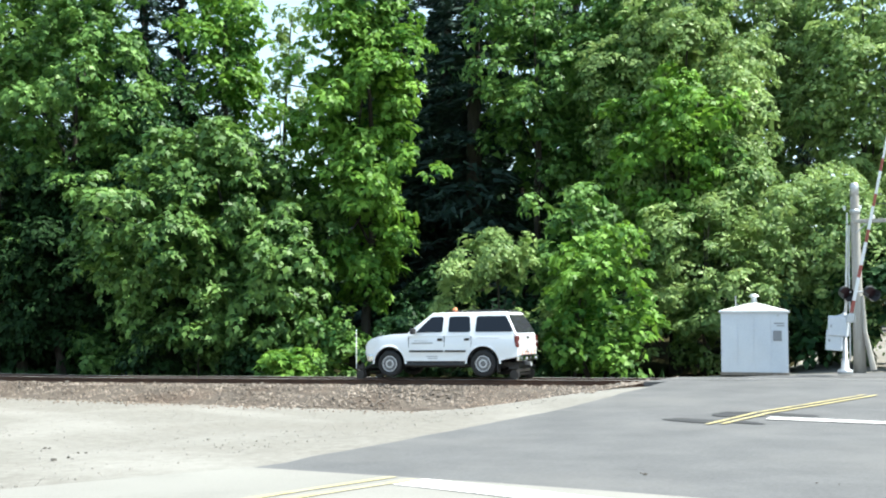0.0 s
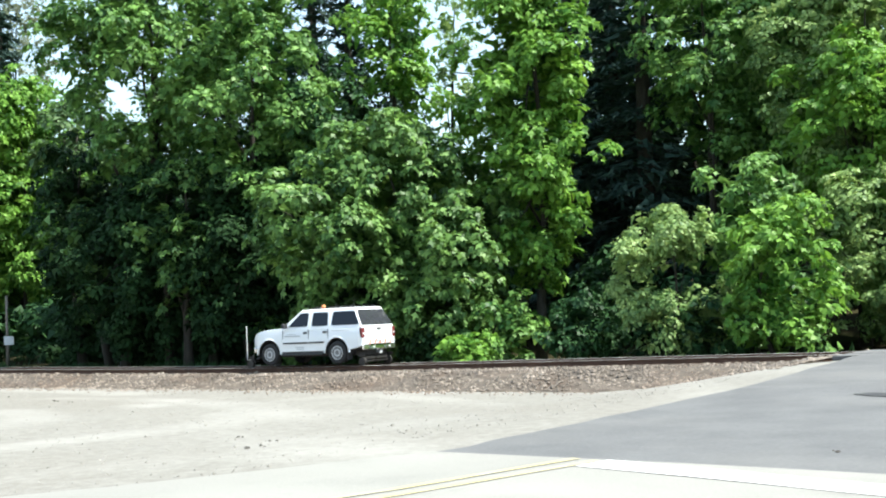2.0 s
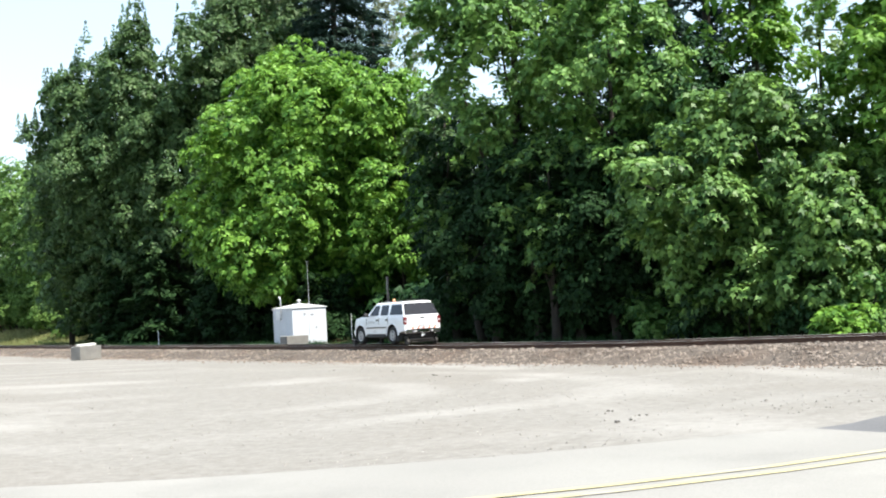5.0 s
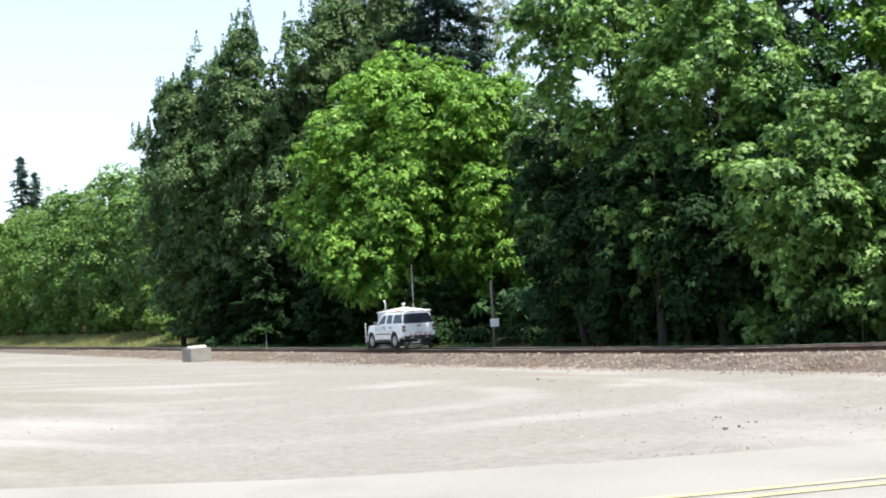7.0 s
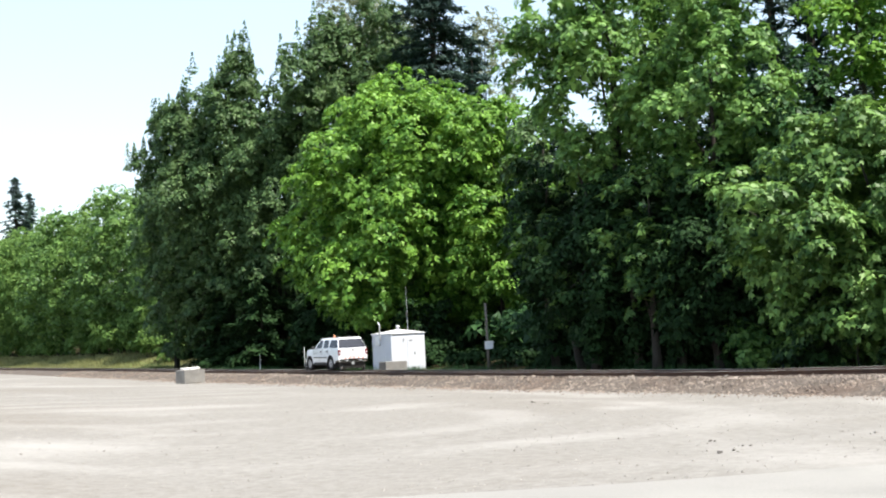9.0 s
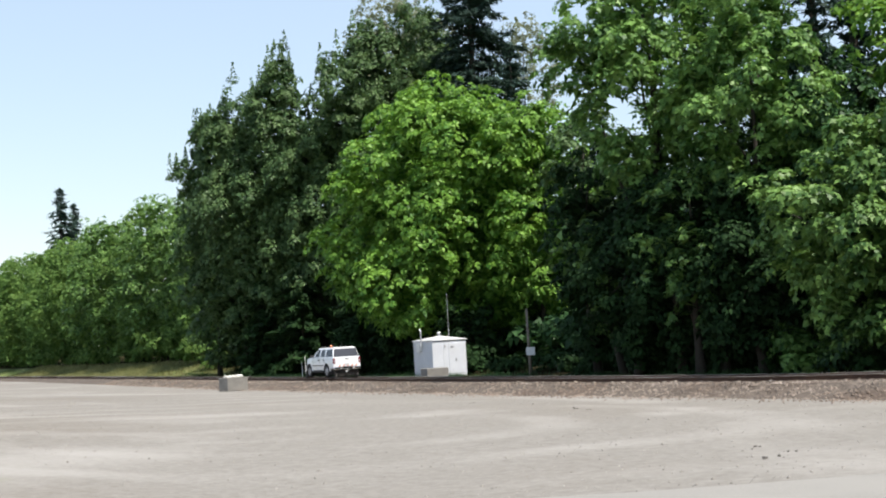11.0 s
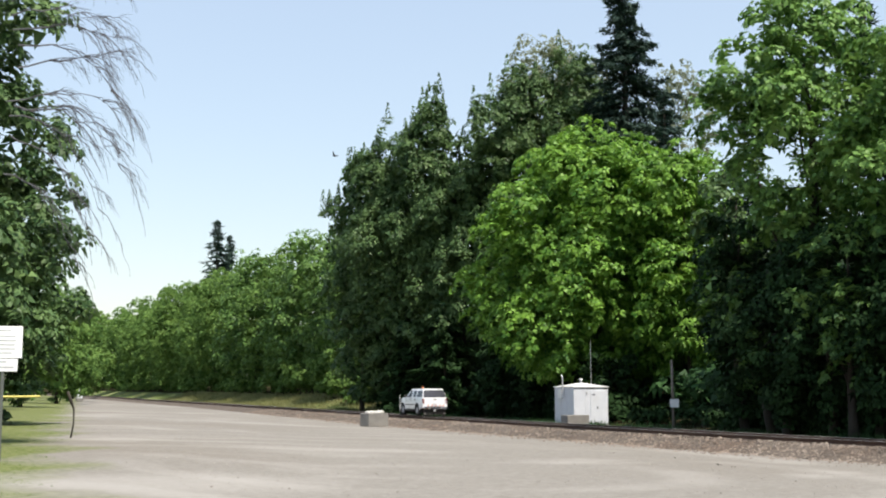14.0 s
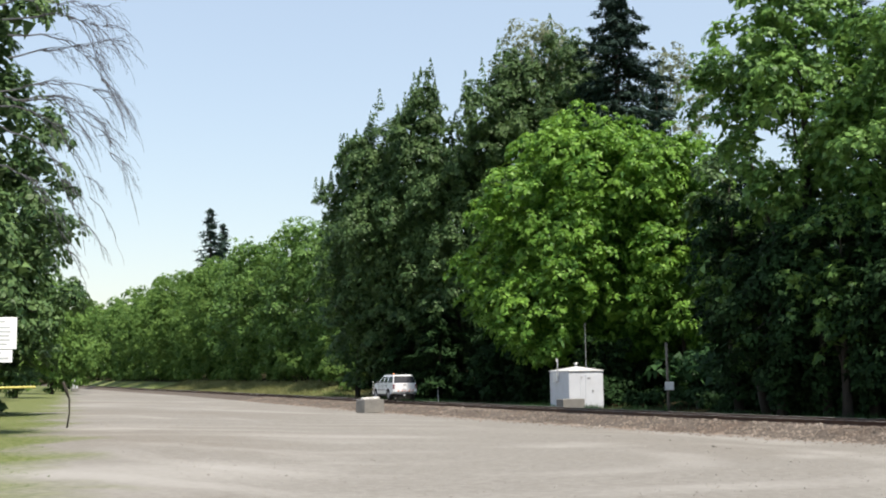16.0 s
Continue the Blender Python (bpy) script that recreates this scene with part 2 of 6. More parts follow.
def add_turf(m):
    """Thin grass creeping over the gravel on the left side of the lot, with an uneven edge."""
    nt = m.node_tree
    n, ln = nt.nodes, nt.links
    bs = n["Principled BSDF"]
    col = bs.inputs["Base Color"].links[0].from_socket
    tc = n.new("ShaderNodeTexCoord")
    dot = n.new("ShaderNodeVectorMath")
    dot.operation = "DOT_PRODUCT"
    dot.inputs[1].default_value = ALONG * .106 - ACROSS
    ln.new(tc.outputs["Object"], dot.inputs[0])
    no = n.new("ShaderNodeTexNoise")
    no.inputs["Scale"].default_value, no.inputs["Detail"].default_value = .28, 6
    ln.new(tc.outputs["Object"], no.inputs["Vector"])
    add = n.new("ShaderNodeMath")
    add.operation = "MULTIPLY_ADD"
    ln.new(no.outputs["Fac"], add.inputs[0])
    add.inputs[1].default_value = 7.0
    ln.new(dot.outputs["Value"], add.inputs[2])
    mr = n.new("ShaderNodeMapRange")
    mr.inputs["From Min"].default_value, mr.inputs["From Max"].default_value = 3.4, 5.2
    ln.new(add.outputs[0], mr.inputs["Value"])
    fine_ = n.new("ShaderNodeTexNoise")
    fine_.inputs["Scale"].default_value, fine_.inputs["Detail"].default_value = 5, 5
    ln.new(tc.outputs["Object"], fine_.inputs["Vector"])
    cr = n.new("ShaderNodeValToRGB")
    cr.color_ramp.elements[0].position, cr.color_ramp.elements[1].position = .35, .65
    cr.color_ramp.elements[0].color, cr.color_ramp.elements[1].color = (.075, .10, .03, 1), (.16, .175, .075, 1)
    ln.new(fine_.outputs["Fac"], cr.inputs[0])
    mx = n.new("ShaderNodeMix")
    mx.data_type = "RGBA"
    ln.new(mr.outputs[0], mx.inputs["Factor"])
    ln.new(col, mx.inputs["A"])
    ln.new(cr.outputs[0], mx.inputs["B"])
    ln.new(mx.outputs["Result"], bs.inputs["Base Color"])


add_turf(M_GRAVEL)
M_ASPHALT = material("asphalt", (.066, .066, .069), (.120, .119, .120), .9, 0, .7, 22, .5, None, (.132, .128, .124), .22, .6)
M_CONCRETE = material("old_concrete", (.170, .164, .150), (.262, .253, .23), .9, 0, .6, 45, .25, None, (.17, .163, .15), .3, .5)
M_BALLAST = material("ballast_rock", (.030, .024, .019), (.150, .122, .098), .95, 0, 3, 18, .9, (.080, .064, .051), (.065, .040, .026), .5, .6)
M_RAIL = material("rusty_rail", (.055, .03, .022), (.13, .07, .045), .75, .35, 2, 30, .2)
M_RAILHEAD = material("worn_railhead", (.28, .26, .24), (.46, .44, .42), .45, .35, 1, 30, .05)
M_TIE = material("creosoted_tie", (.035, .028, .022), (.10, .08, .065), .9, 0, 4, 30, .4)
M_BARK = material("bark", (0.017, 0.014, 0.011), (0.055, 0.047, 0.036), .95, 0, 2, 20, .8, stretch=(3, 3, .6))
M_GREYWOOD = material("dead_wood", (.055, .056, .062), (.115, .118, .13), .95, 0, 3, 20, .3)
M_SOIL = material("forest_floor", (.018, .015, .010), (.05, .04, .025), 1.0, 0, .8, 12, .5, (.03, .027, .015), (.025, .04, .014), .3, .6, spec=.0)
M_VERGE = material("thin_turf", (.085, .125, .032), (.23, .26, .10), .95, 0, .7, 14, .4, (.10, .135, .04), (.22, .20, .14), .35, .5, spec=.1)
# sunlit maples take the brighter, yellower leaf colour, half-shaded ones the duller
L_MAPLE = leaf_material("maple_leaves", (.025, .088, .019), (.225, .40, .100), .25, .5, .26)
L_BRIGHT = leaf_material("bright_maple_leaves", (.034, .118, .015), (.250, .45, .076), .30, .5, .22)
L_OLIVE = leaf_material("hazel_leaves", (.070, .15, .042), (.37, .50, .18), .34, .5, .24)
# dark leaf colour carries the shade inside and below the wood
L_SHADED = leaf_material("shade_darkened_leaves", (.008, .030, .012), (.055, .130, .042), .16, .5, .15)
L_POPLAR = leaf_material("cottonwood_leaves", (.019, .056, .019), (.135, .222, .078), .22, .5, .22)
L_PALE = leaf_material("pale_cottonwood_leaves", (.11, .14, .08), (.31, .34, .22), .4)
L_FIR = leaf_material("fir_needles", (.012, .031, .025), (.062, .102, .080), .10, .6)
# near black: deep shade under the tall trees, put into the leaf colour
L_DEEPSHADE = leaf_material("deep_shade_leaves", (.006, .020, .007), (.028, .066, .020), .08, .7)
L_BIGLEAF = leaf_material("bigleaf_maple_leaves", (.019, .066, .015), (.200, .350, .088), .24, .5, .26)
# lightened colour stands in for the haze over distant trees
L_FAR = leaf_material("hazed_far_leaves", (.050, .118, .030), (.195, .315, .085), .36)
L_GRASS = leaf_material("grass_blades", (.07, .12, .02), (.17, .25, .06), .4)
L_DRY = leaf_material("dry_grass", (.13, .14, .05), (.34, .34, .17), .4)
# ---------------------------------------------------------------- ground
ROAD_EDGE, ROAD_MID = 9.0, 4.9       # the left edge and the centre line of the crossing road, metres along


def steps(*runs):
    """Grid lines: (from, to, step) runs, joined."""
    out = []
    for a, b, k in runs:
        out += list(np.arange(a, b, k))
    return out + [runs[-1][1]]


def sheet(name, ss, ds, height, material, keep=None, rough=0.0):
    """A sheet over a grid of the plan."""
    bm = bmesh.new()
    rows = []
    for s in ss:
        row = []
        for d in ds:
            d = warp(s, d)
            z = height(s, d)
            if rough:
                z += rough * (noise.noise((s * .45, d * .45, 3)) + .5 * noise.noise((s * 1.7, d * 1.7, 8)))
            row.append(bm.verts.new(on_plan(s, d, z)))
        rows.append(row)
    for i in range(len(ss) - 1):
        for j in range(len(ds) - 1):
            if keep is None or keep((ss[i] + ss[i + 1]) / 2, (ds[j] + ds[j + 1]) / 2):
                bm.faces.new((rows[i][j], rows[i][j + 1], rows[i + 1][j + 1], rows[i + 1][j]))
    bmesh.ops.recalc_face_normals(bm, faces=bm.faces)
    for v in [v for v in bm.verts if not v.link_faces]:
        bm.verts.remove(v)
    return part(name, bm, material, smooth_faces=True)


def on_left(s, d):
    """Metres by which a place lies inside the grassy left side of the lot."""
    return s * .106 - d - .6


def lot_height(s, d):
    z = ground_z(s, d)
    # bedded under the road, the apron and the ballast
    if abs(d - track_d(s)) < 3.0 and s > 8:
        z -= .12
    return z


ground = sheet("ground", steps((-1400, -200, 200), (-200, -20, 15), (-20, 100, 1.5), (100, 400, 20), (400, 2000, 200)),
               steps((-1400, -200, 200), (-200, -12, 10), (-12, 36.2, .9), (36.2, 80, 5), (80, 400, 40)), lot_height, M_GRAVEL, rough=.012)
tagged(ground, "pale dusty gravel lot beside the railway", "ground", kind="structure")
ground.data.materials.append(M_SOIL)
ground.data.materials.append(M_VERGE)
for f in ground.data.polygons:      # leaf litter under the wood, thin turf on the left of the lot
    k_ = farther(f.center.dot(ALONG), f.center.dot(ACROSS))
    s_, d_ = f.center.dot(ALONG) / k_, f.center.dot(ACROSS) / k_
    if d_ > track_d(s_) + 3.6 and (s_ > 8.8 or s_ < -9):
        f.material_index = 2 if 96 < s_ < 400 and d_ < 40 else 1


def road_height(s, d):
    return ground_z(s, d) + .03 - .004 * abs(s - ROAD_MID)


def edge_of_road(d):
    """Left edge of the paving, which flares towards the camera."""
    return ROAD_EDGE + ramp(d, [-30, -6, 2.6, 5, 8, 11.5, 40], [34, 14, 4.5, 2.6, .8, -.1, -.1]) + ramp(d, [8, 11.3, 20, 26.6, 29.9, 36, 60], [0, -.6, -.5, -.3, -1.2, -5.2, -14])


def paving(name, d0, d1, height, material, s_right=-9.0):
    bm = bmesh.new()
    n = max(2, int((d1 - d0) / .7))
    rows = []
    for i in range(n + 1):
        d = d0 + (d1 - d0) * i / n
        left = edge_of_road(d) + .12 * noise.noise((d * .8, 1, 0)) + .05 * noise.noise((d * 3.1, 5, 0))
        right = s_right
        rows.append([bm.verts.new(on_plan(s, warp(s, d), height(s, warp(s, d))))
                     for s in [left + (right - left) * k / 16 for k in range(17)]])
    for a, b in zip(rows, rows[1:]):
        for k in range(16):
            bm.faces.new((a[k], a[k + 1], b[k + 1], b[k]))
    bmesh.ops.recalc_face_normals(bm, faces=bm.faces)
    for f in bm.faces:
        if f.normal.z < 0:
            f.normal_flip()
    return part(name, bm, material, smooth_faces=True)


asphalt = tagged(paving("road", 11.3, 26.6, road_height, M_ASPHALT), "worn grey asphalt road rising to the level crossing", "road", kind="structure")
asphalt_far = tagged(paving("road", 29.9, 60.0, road_height, M_ASPHALT), "worn grey asphalt road beyond the rails", "road", kind="structure")
apron = tagged(paving("pavement", -30.0, 11.35, lambda s, d: road_height(s, d) + .012, M_CONCRETE), "pale old concrete road slab meeting the asphalt", "road", kind="structure")

# crossing panels between and beside the rails
crossing = tagged(new("level_crossing"), "asphalt and timber panels between the rails at the level crossing", "level crossing", kind="structure")
for d0, d1 in ((26.62, 27.50), (27.68, 28.92), (29.10, 29.88)):
    bm = bmesh.new()
    for k in range(6):
        s0 = ROAD_EDGE + .3 - k * 2.2
        box(bm, s0 - 2.18, s0, d0, d1, -.16, .0, .012)
    for v in bm.verts:
        v.co = on_plan(v.co.x, v.co.y + track_d(v.co.x) - TRACK, v.co.z + rail_z(v.co.x) + .004)
    bmesh.ops.recalc_face_normals(bm, faces=bm.faces)
    part("panel", bm, M_ASPHALT, crossing)

M_YELLOW = material("yellow_road_paint", (.34, .285, .13), (.45, .385, .19), .8, 0, 3, 40, .1, None, (.24, .22, .17), 1.6, .8)
M_PALEYELLOW = material("faded_yellow_paint", (.31, .28, .16), (.38, .34, .19), .8, 0, 3, 40, .1, None, (.28, .27, .24), 1.6, .8)
M_WHITEPAINT = material("white_road_paint", (.55, .55, .54), (.78, .78, .77), .8, 0, 3, 40, .1, None, (.36, .36, .35), 1.0, .6)
M_PATCH = material("fresh_asphalt_patch", (.020, .020, .022), (.042, .042, .045), .85, 0, 1, 50, .4)


def stripe(name, pts, width, material, label, lift=.018, height=road_height):
    """A painted line through points of the plan, given as (s, d)."""
    bm = bmesh.new()
    fine = []
    for (s0, d0), (s1, d1) in zip(pts, pts[1:]):
        n = max(1, int(math.hypot(s1 - s0, d1 - d0) / .5))
        fine += [(s0 + (s1 - s0) * k / n, d0 + (d1 - d0) * k / n) for k in range(n)]
    fine.append(pts[-1])
    rows = []
    for i, (s, d) in enumerate(fine):
        a, b = fine[max(i - 1, 0)], fine[min(i + 1, len(fine) - 1)]
        way = Vector((b[0] - a[0], b[1] - a[1])).normalized()
        w = width / 2 * (1 + .12 * noise.noise((s * 2, d * 2, 4)))
        rows.append([bm.verts.new(on_plan(s + way.y * k * w, d - way.x * k * w, height(s + way.y * k * w, d - way.x * k * w) + lift)) for k in (-1, 1)])
    for a, b in zip(rows, rows[1:]):
        f = bm.faces.new((a[0], a[1], b[1], b[0]))
        f.normal_update()
        if f.normal.z < 0:
            f.normal_flip()
    return tagged(part(name, bm, material), label, "road marking", kind="structure")


APRON_LIFT = .02
stripe("centre_line", [(4.95, 19.3), (4.75, 22), (3.4, 26.5)], .09, M_YELLOW, "worn yellow centre line on the asphalt road")
stripe("centre_line", [(4.75, 19.5), (4.52, 22), (3.15, 26.5)], .09, M_YELLOW, "worn yellow centre line on the asphalt road")
stripe("centre_line", [(6.35, 11.3), (6.55, 10.4), (6.9, 8.7), (7.4, 7.1), (8.6, 4.2), (12.0, -2)], .12, M_PALEYELLOW, "worn yellow centre line on the concrete slab", APRON_LIFT)
stripe("centre_line", [(6.05, 11.2), (6.27, 10.2), (6.62, 8.6), (7.1, 7.0), (8.3, 4.1), (11.7, -2)], .12, M_PALEYELLOW, "worn yellow centre line on the concrete slab", APRON_LIFT)
stripe("stop_line", [(4.3, 21.0), (-3.0, 21.0)], .5, M_WHITEPAINT, "white stop line before the rails")
stripe("stop_line", [(6.0, 11.0), (3.0, 10.4), (0, 9.9)], .55, M_WHITEPAINT, "white painted line at the edge of the concrete slab", APRON_LIFT)


def patch(name, s, d, ls, ld, material, label, turn=0.0, seed=1, height=road_height, lift=.012):
    """A low uneven patch lying on the ground."""
    bm = bmesh.new()
    mid = bm.verts.new(on_plan(s, d, height(s, d) + lift))
    ring = []
    for k in range(28):
        a = k * math.tau / 28
        r = 1 + .35 * noise.noise((math.cos(a) * 1.6, math.sin(a) * 1.6, seed * 7.3))
        u, v = math.cos(a) * ls * r, math.sin(a) * ld * r
        u, v = u * math.cos(turn) - v * math.sin(turn), u * math.sin(turn) + v * math.cos(turn)
        ring.append(bm.verts.new(on_plan(s + u, d + v, height(s + u, d + v) + lift)))
    for k in range(28):
        f = bm.faces.new((mid, ring[k], ring[(k + 1) % 28]))
        f.normal_update()
        if f.normal.z < 0:
            f.normal_flip()
    return tagged(part(name, bm, material), label, "road patch", kind="structure")


patch("asphalt_patch", 5.35, 20.0, .55, .35, M_PATCH, "dark tar patch on the asphalt", .4, 1)
patch("asphalt_patch", 4.95, 21.6, .45, .5, M_PATCH, "dark tar patch on the asphalt", .2, 2)
patch("asphalt_patch", 4.0, 21.9, .5, .18, M_PATCH, "dark tar patch on the asphalt", .1, 3)
patch("asphalt_patch", 4.55, 20.05, .4, .22, M_PATCH, "dark tar patch on the asphalt", .5, 4)


# ---------------------------------------------------------------- railway
ballast = sheet("ballast_bed", steps((8.9, 110, .8), (110, 300, 8), (300, 800, 50)), steps((24.2, 32.4, .35)), bed_z, M_BALLAST, rough=.05)
tagged(ballast, "bed of rust-stained crushed rock under the rails", "ballast", kind="structure")


def stones(name, n, s0, s1, place, size, material, label, category, seed, squash=.7):
    """Loose rocks, each an uneven little solid, in one mesh."""
    rng = np.random.default_rng(seed)
    base = np.array([(1, 0, 0), (-1, 0, 0), (0, 1, 0), (0, -1, 0), (0, 0, 1), (0, 0, -1)], float)
    tri = np.array([(0, 2, 4), (2, 1, 4), (1, 3, 4), (3, 0, 4), (2, 0, 5), (1, 2, 5), (3, 1, 5), (0, 3, 5)])
    verts, faces = [], []
    for i in range(n):
        s, d, z = place(rng)
        k = size * rng.lognormal(0, .35)
        v = base * k * rng.uniform(.6, 1.2, (6, 1)) * (1, 1, squash)
        a = rng.uniform(0, math.tau)
        c, q = math.cos(a), math.sin(a)
        v = v @ np.array([(c, q, 0), (-q, c, 0), (0, 0, 1)]) @ np.array([(1, 0, 0), (0, .92, .38), (0, -.38, .92)])
        p = on_plan(s, d, z + k * .25)
        faces.append(tri + 6 * i)
        verts.append(v + np.array(p))
    me = bpy.data.meshes.new(name)
    me.from_pydata(np.concatenate(verts).tolist(), [], np.concatenate(faces).tolist())
    return tagged(mesh_part(name, me, material), label, category, kind="stuff")


def on_ballast(rng):
    s = 9.5 + 100 * rng.random() ** 1.6
    d = rng.uniform(24.5, 27.4) if rng.random() < .8 else rng.uniform(27.4, 31)
    d += track_d(s) - TRACK
    return s, d, max(bed_z(s, d), ground_z(s, d))


def on_lot(rng):
    s, d = 9.5 + 70 * rng.random() ** 1.5, 4 + 20.5 * rng.random()
    return s, d, ground_z(s, d)


def by_ballast(rng):
    s = 9.5 + 70 * rng.random() ** 1.3
    d = 24.8 - abs(rng.normal(0, .8)) + track_d(s) - TRACK
    return s, d, ground_z(s, d)


M_PEBBLE = material("pebbles", (.125, .115, .10), (.33, .31, .28), .95, 0, .8, 9, .3)
M_ROCKS = material("crushed_rock", (.070, .058, .048), (.330, .278, .232), .95, 0, .9, 7, .3, (.185, .152, .126), (.130, .082, .056), .25, .45)
stones("ballast_stones", 15000, 0, 0, on_ballast, .048, M_ROCKS, "crushed rock ballast stones, grey and rust brown", "ballast", 3)
stones("gravel_stones", 5000, 0, 0, on_lot, .015, M_PEBBLE, "loose stones scattered on the gravel lot", "gravel", 5)
M_CLOD = material("damp_earth", (.035, .031, .027), (.09, .08, .07), .95, 0, 3, 30, .4)
CLODS = [(11.5, 11.7), (11.55, 11.3), (26.6, 19.5), (11.9, 12.4), (13.2, 13.1), (27.3, 19.9), (25.8, 19.2), (30.5, 20.6), (33.5, 20.2), (4.0, 12.8), (2.1, 13.0)]
for i, (s_, d_) in enumerate(CLODS):
    stones("clod", 2, 0, 0, lambda rng, s_=s_, d_=d_: (s_ + rng.normal(0, .12), d_ + rng.normal(0, .08), ground_z(s_, d_) + .03 * (s_ < 8)), .04 if s_ > 8 else .016, M_CLOD, "dark clod of earth on the gravel", "clod", 40 + i, .4)
stones("gravel_stones", 2200, 0, 0, by_ballast, .035, M_ROCKS, "loose stones at the foot of the ballast", "gravel", 6)


RAIL_PARTS = (("foot", [(-.07, -.17), (.07, -.17), (.07, -.155), (.012, -.14), (-.012, -.14), (-.07, -.155)], 0),
              ("web", [(.012, -.14), (.010, -.05), (-.010, -.05), (-.012, -.14)], 0),
              ("head", [(.010, -.05), (.036, -.035), (.036, -.006), (.028, 0), (-.028, 0), (-.036, -.006), (-.036, -.035), (-.010, -.05)], 1))


def rail(d, label):
    """One rail: foot, web and head, swept along the line."""
    ob = thing("rail", Matrix.Identity(4), label, "rail", "rails of the track")
    for name, prof, bright in RAIL_PARTS:
        bm = bmesh.new()
        rows = [[bm.verts.new(on_plan(s, track_d(s) + d + u, rail_z(s) + w)) for u, w in prof] for s in steps((-60, -10, 10), (-10, 110, 2), (110, 800, 15))]
        k = len(prof)
        for a, b in zip(rows, rows[1:]):
            for i in range(k):
                f = bm.faces.new((a[i], a[(i + 1) % k], b[(i + 1) % k], b[i]))
                f.material_index = 1 if bright and i in (2, 3, 4) else 0
        bmesh.ops.recalc_face_normals(bm, faces=bm.faces)
        part(name, bm, [M_RAIL, M_RAILHEAD] if bright else M_RAIL, ob, "worn bright running surface" if bright else "")
    return ob


rail(-.755, "rusty steel rail with a worn bright head")
rail(.755, "rusty steel rail with a worn bright head")

_tie_bm = bmesh.new()
box(_tie_bm, -.115, .115, -1.3, 1.3, -.17, 0, .012)
_tie = None
for k in range(150):
    s = ROAD_EDGE + .8 + k * .55
    m = Matrix.Translation(on_plan(s, track_d(s), rail_z(s) - .165 + .01 * noise.noise((s, 0, 0)))) @ Matrix.Rotation(HEADING + radians(90) + .01 * noise.noise((s, 3, 0)), 4, "Z")
    if _tie is None:
        _tie = tagged(part("railway_tie", _tie_bm, M_TIE), "dark creosoted timber tie bedded in ballast", "railway tie", "ties of the track")
        _tie.matrix_world = m
    else:
        t_ = copy_thing(_tie, m)
# ---------------------------------------------------------------- trees
def unit(v):
    return v / np.maximum(np.linalg.norm(v, axis=-1, keepdims=True), 1e-9)


TRIANGLE = ((-.45, .5, 0), (-.45, -.5, 0), (.6, 0, 0))
KITE = ((-.5, 0, 0), (-.05, -.42, -.10), (.62, 0, 0), (-.05, .42, -.10))
PALM = ((-.5, 0, 0), (.02, -.62, -.12), (.10, -.22, 0), (.66, 0, -.06), (.10, .22, 0), (.02, .62, -.12))


def leaves_mesh(name, c, nrm, size, way, outline=TRIANGLE, long=1.25, wide=1.0):
    """Leaves of one outline at c, facing nrm and pointing along way."""
    n, k = len(c), len(outline)
    t = unit(way - nrm * (way * nrm).sum(1, keepdims=True))
    b = np.cross(nrm, t)
    sz = size[:, None]
    v = np.empty((n, k, 3), np.float32)
    for i, (u, w, up) in enumerate(outline):
        v[:, i] = c + t * sz * (u * long) + b * sz * (w * wide) + nrm * sz * up
    me = bpy.data.meshes.new(name)
    me.vertices.add(n * k)
    me.vertices.foreach_set("co", v.ravel())
    me.loops.add(n * k)
    me.loops.foreach_set("vertex_index", np.arange(n * k, dtype=np.int32))
    me.polygons.add(n)
    me.polygons.foreach_set("loop_start", np.arange(0, n * k, k, dtype=np.int32))
    me.update(calc_edges=True)
    return me


def limbs(bm, base, top, r0, spots, rng, bend=.5, count=7, sides=7):
    """A tapered, slightly bent trunk and limbs that reach towards some spots of the crown."""
    base, top = Vector(base), Vector(top)
    pts = []
    n = 7
    off = Vector((rng.normal() * bend, rng.normal() * bend, 0))
    for i in range(n):
        k = i / (n - 1)
        pts.append(base.lerp(top, k) + off * math.sin(k * math.pi) + Vector((rng.normal(), rng.normal(), 0)) * .06 * r0 * 4)
    radii = [r0 * (1.25 if i == 0 else 1 - .88 * i / (n - 1)) for i in range(n)]
    tube(bm, pts, radii, sides)
    for p in [spots[i] for i in rng.choice(len(spots), min(count, len(spots)), replace=False)]:
        k = rng.uniform(.25, .8)
        i = min(int(k * (n - 1)), n - 2)
        a = pts[i].lerp(pts[i + 1], k * (n - 1) - i)
        p = Vector(p)
        mid = a.lerp(p, .5) + Vector((0, 0, -.08 * (p - a).length))
        tube(bm, [a, mid, p], [r0 * .4 * (1 - k * .6), r0 * .24 * (1 - k * .5), r0 * .05], 5)


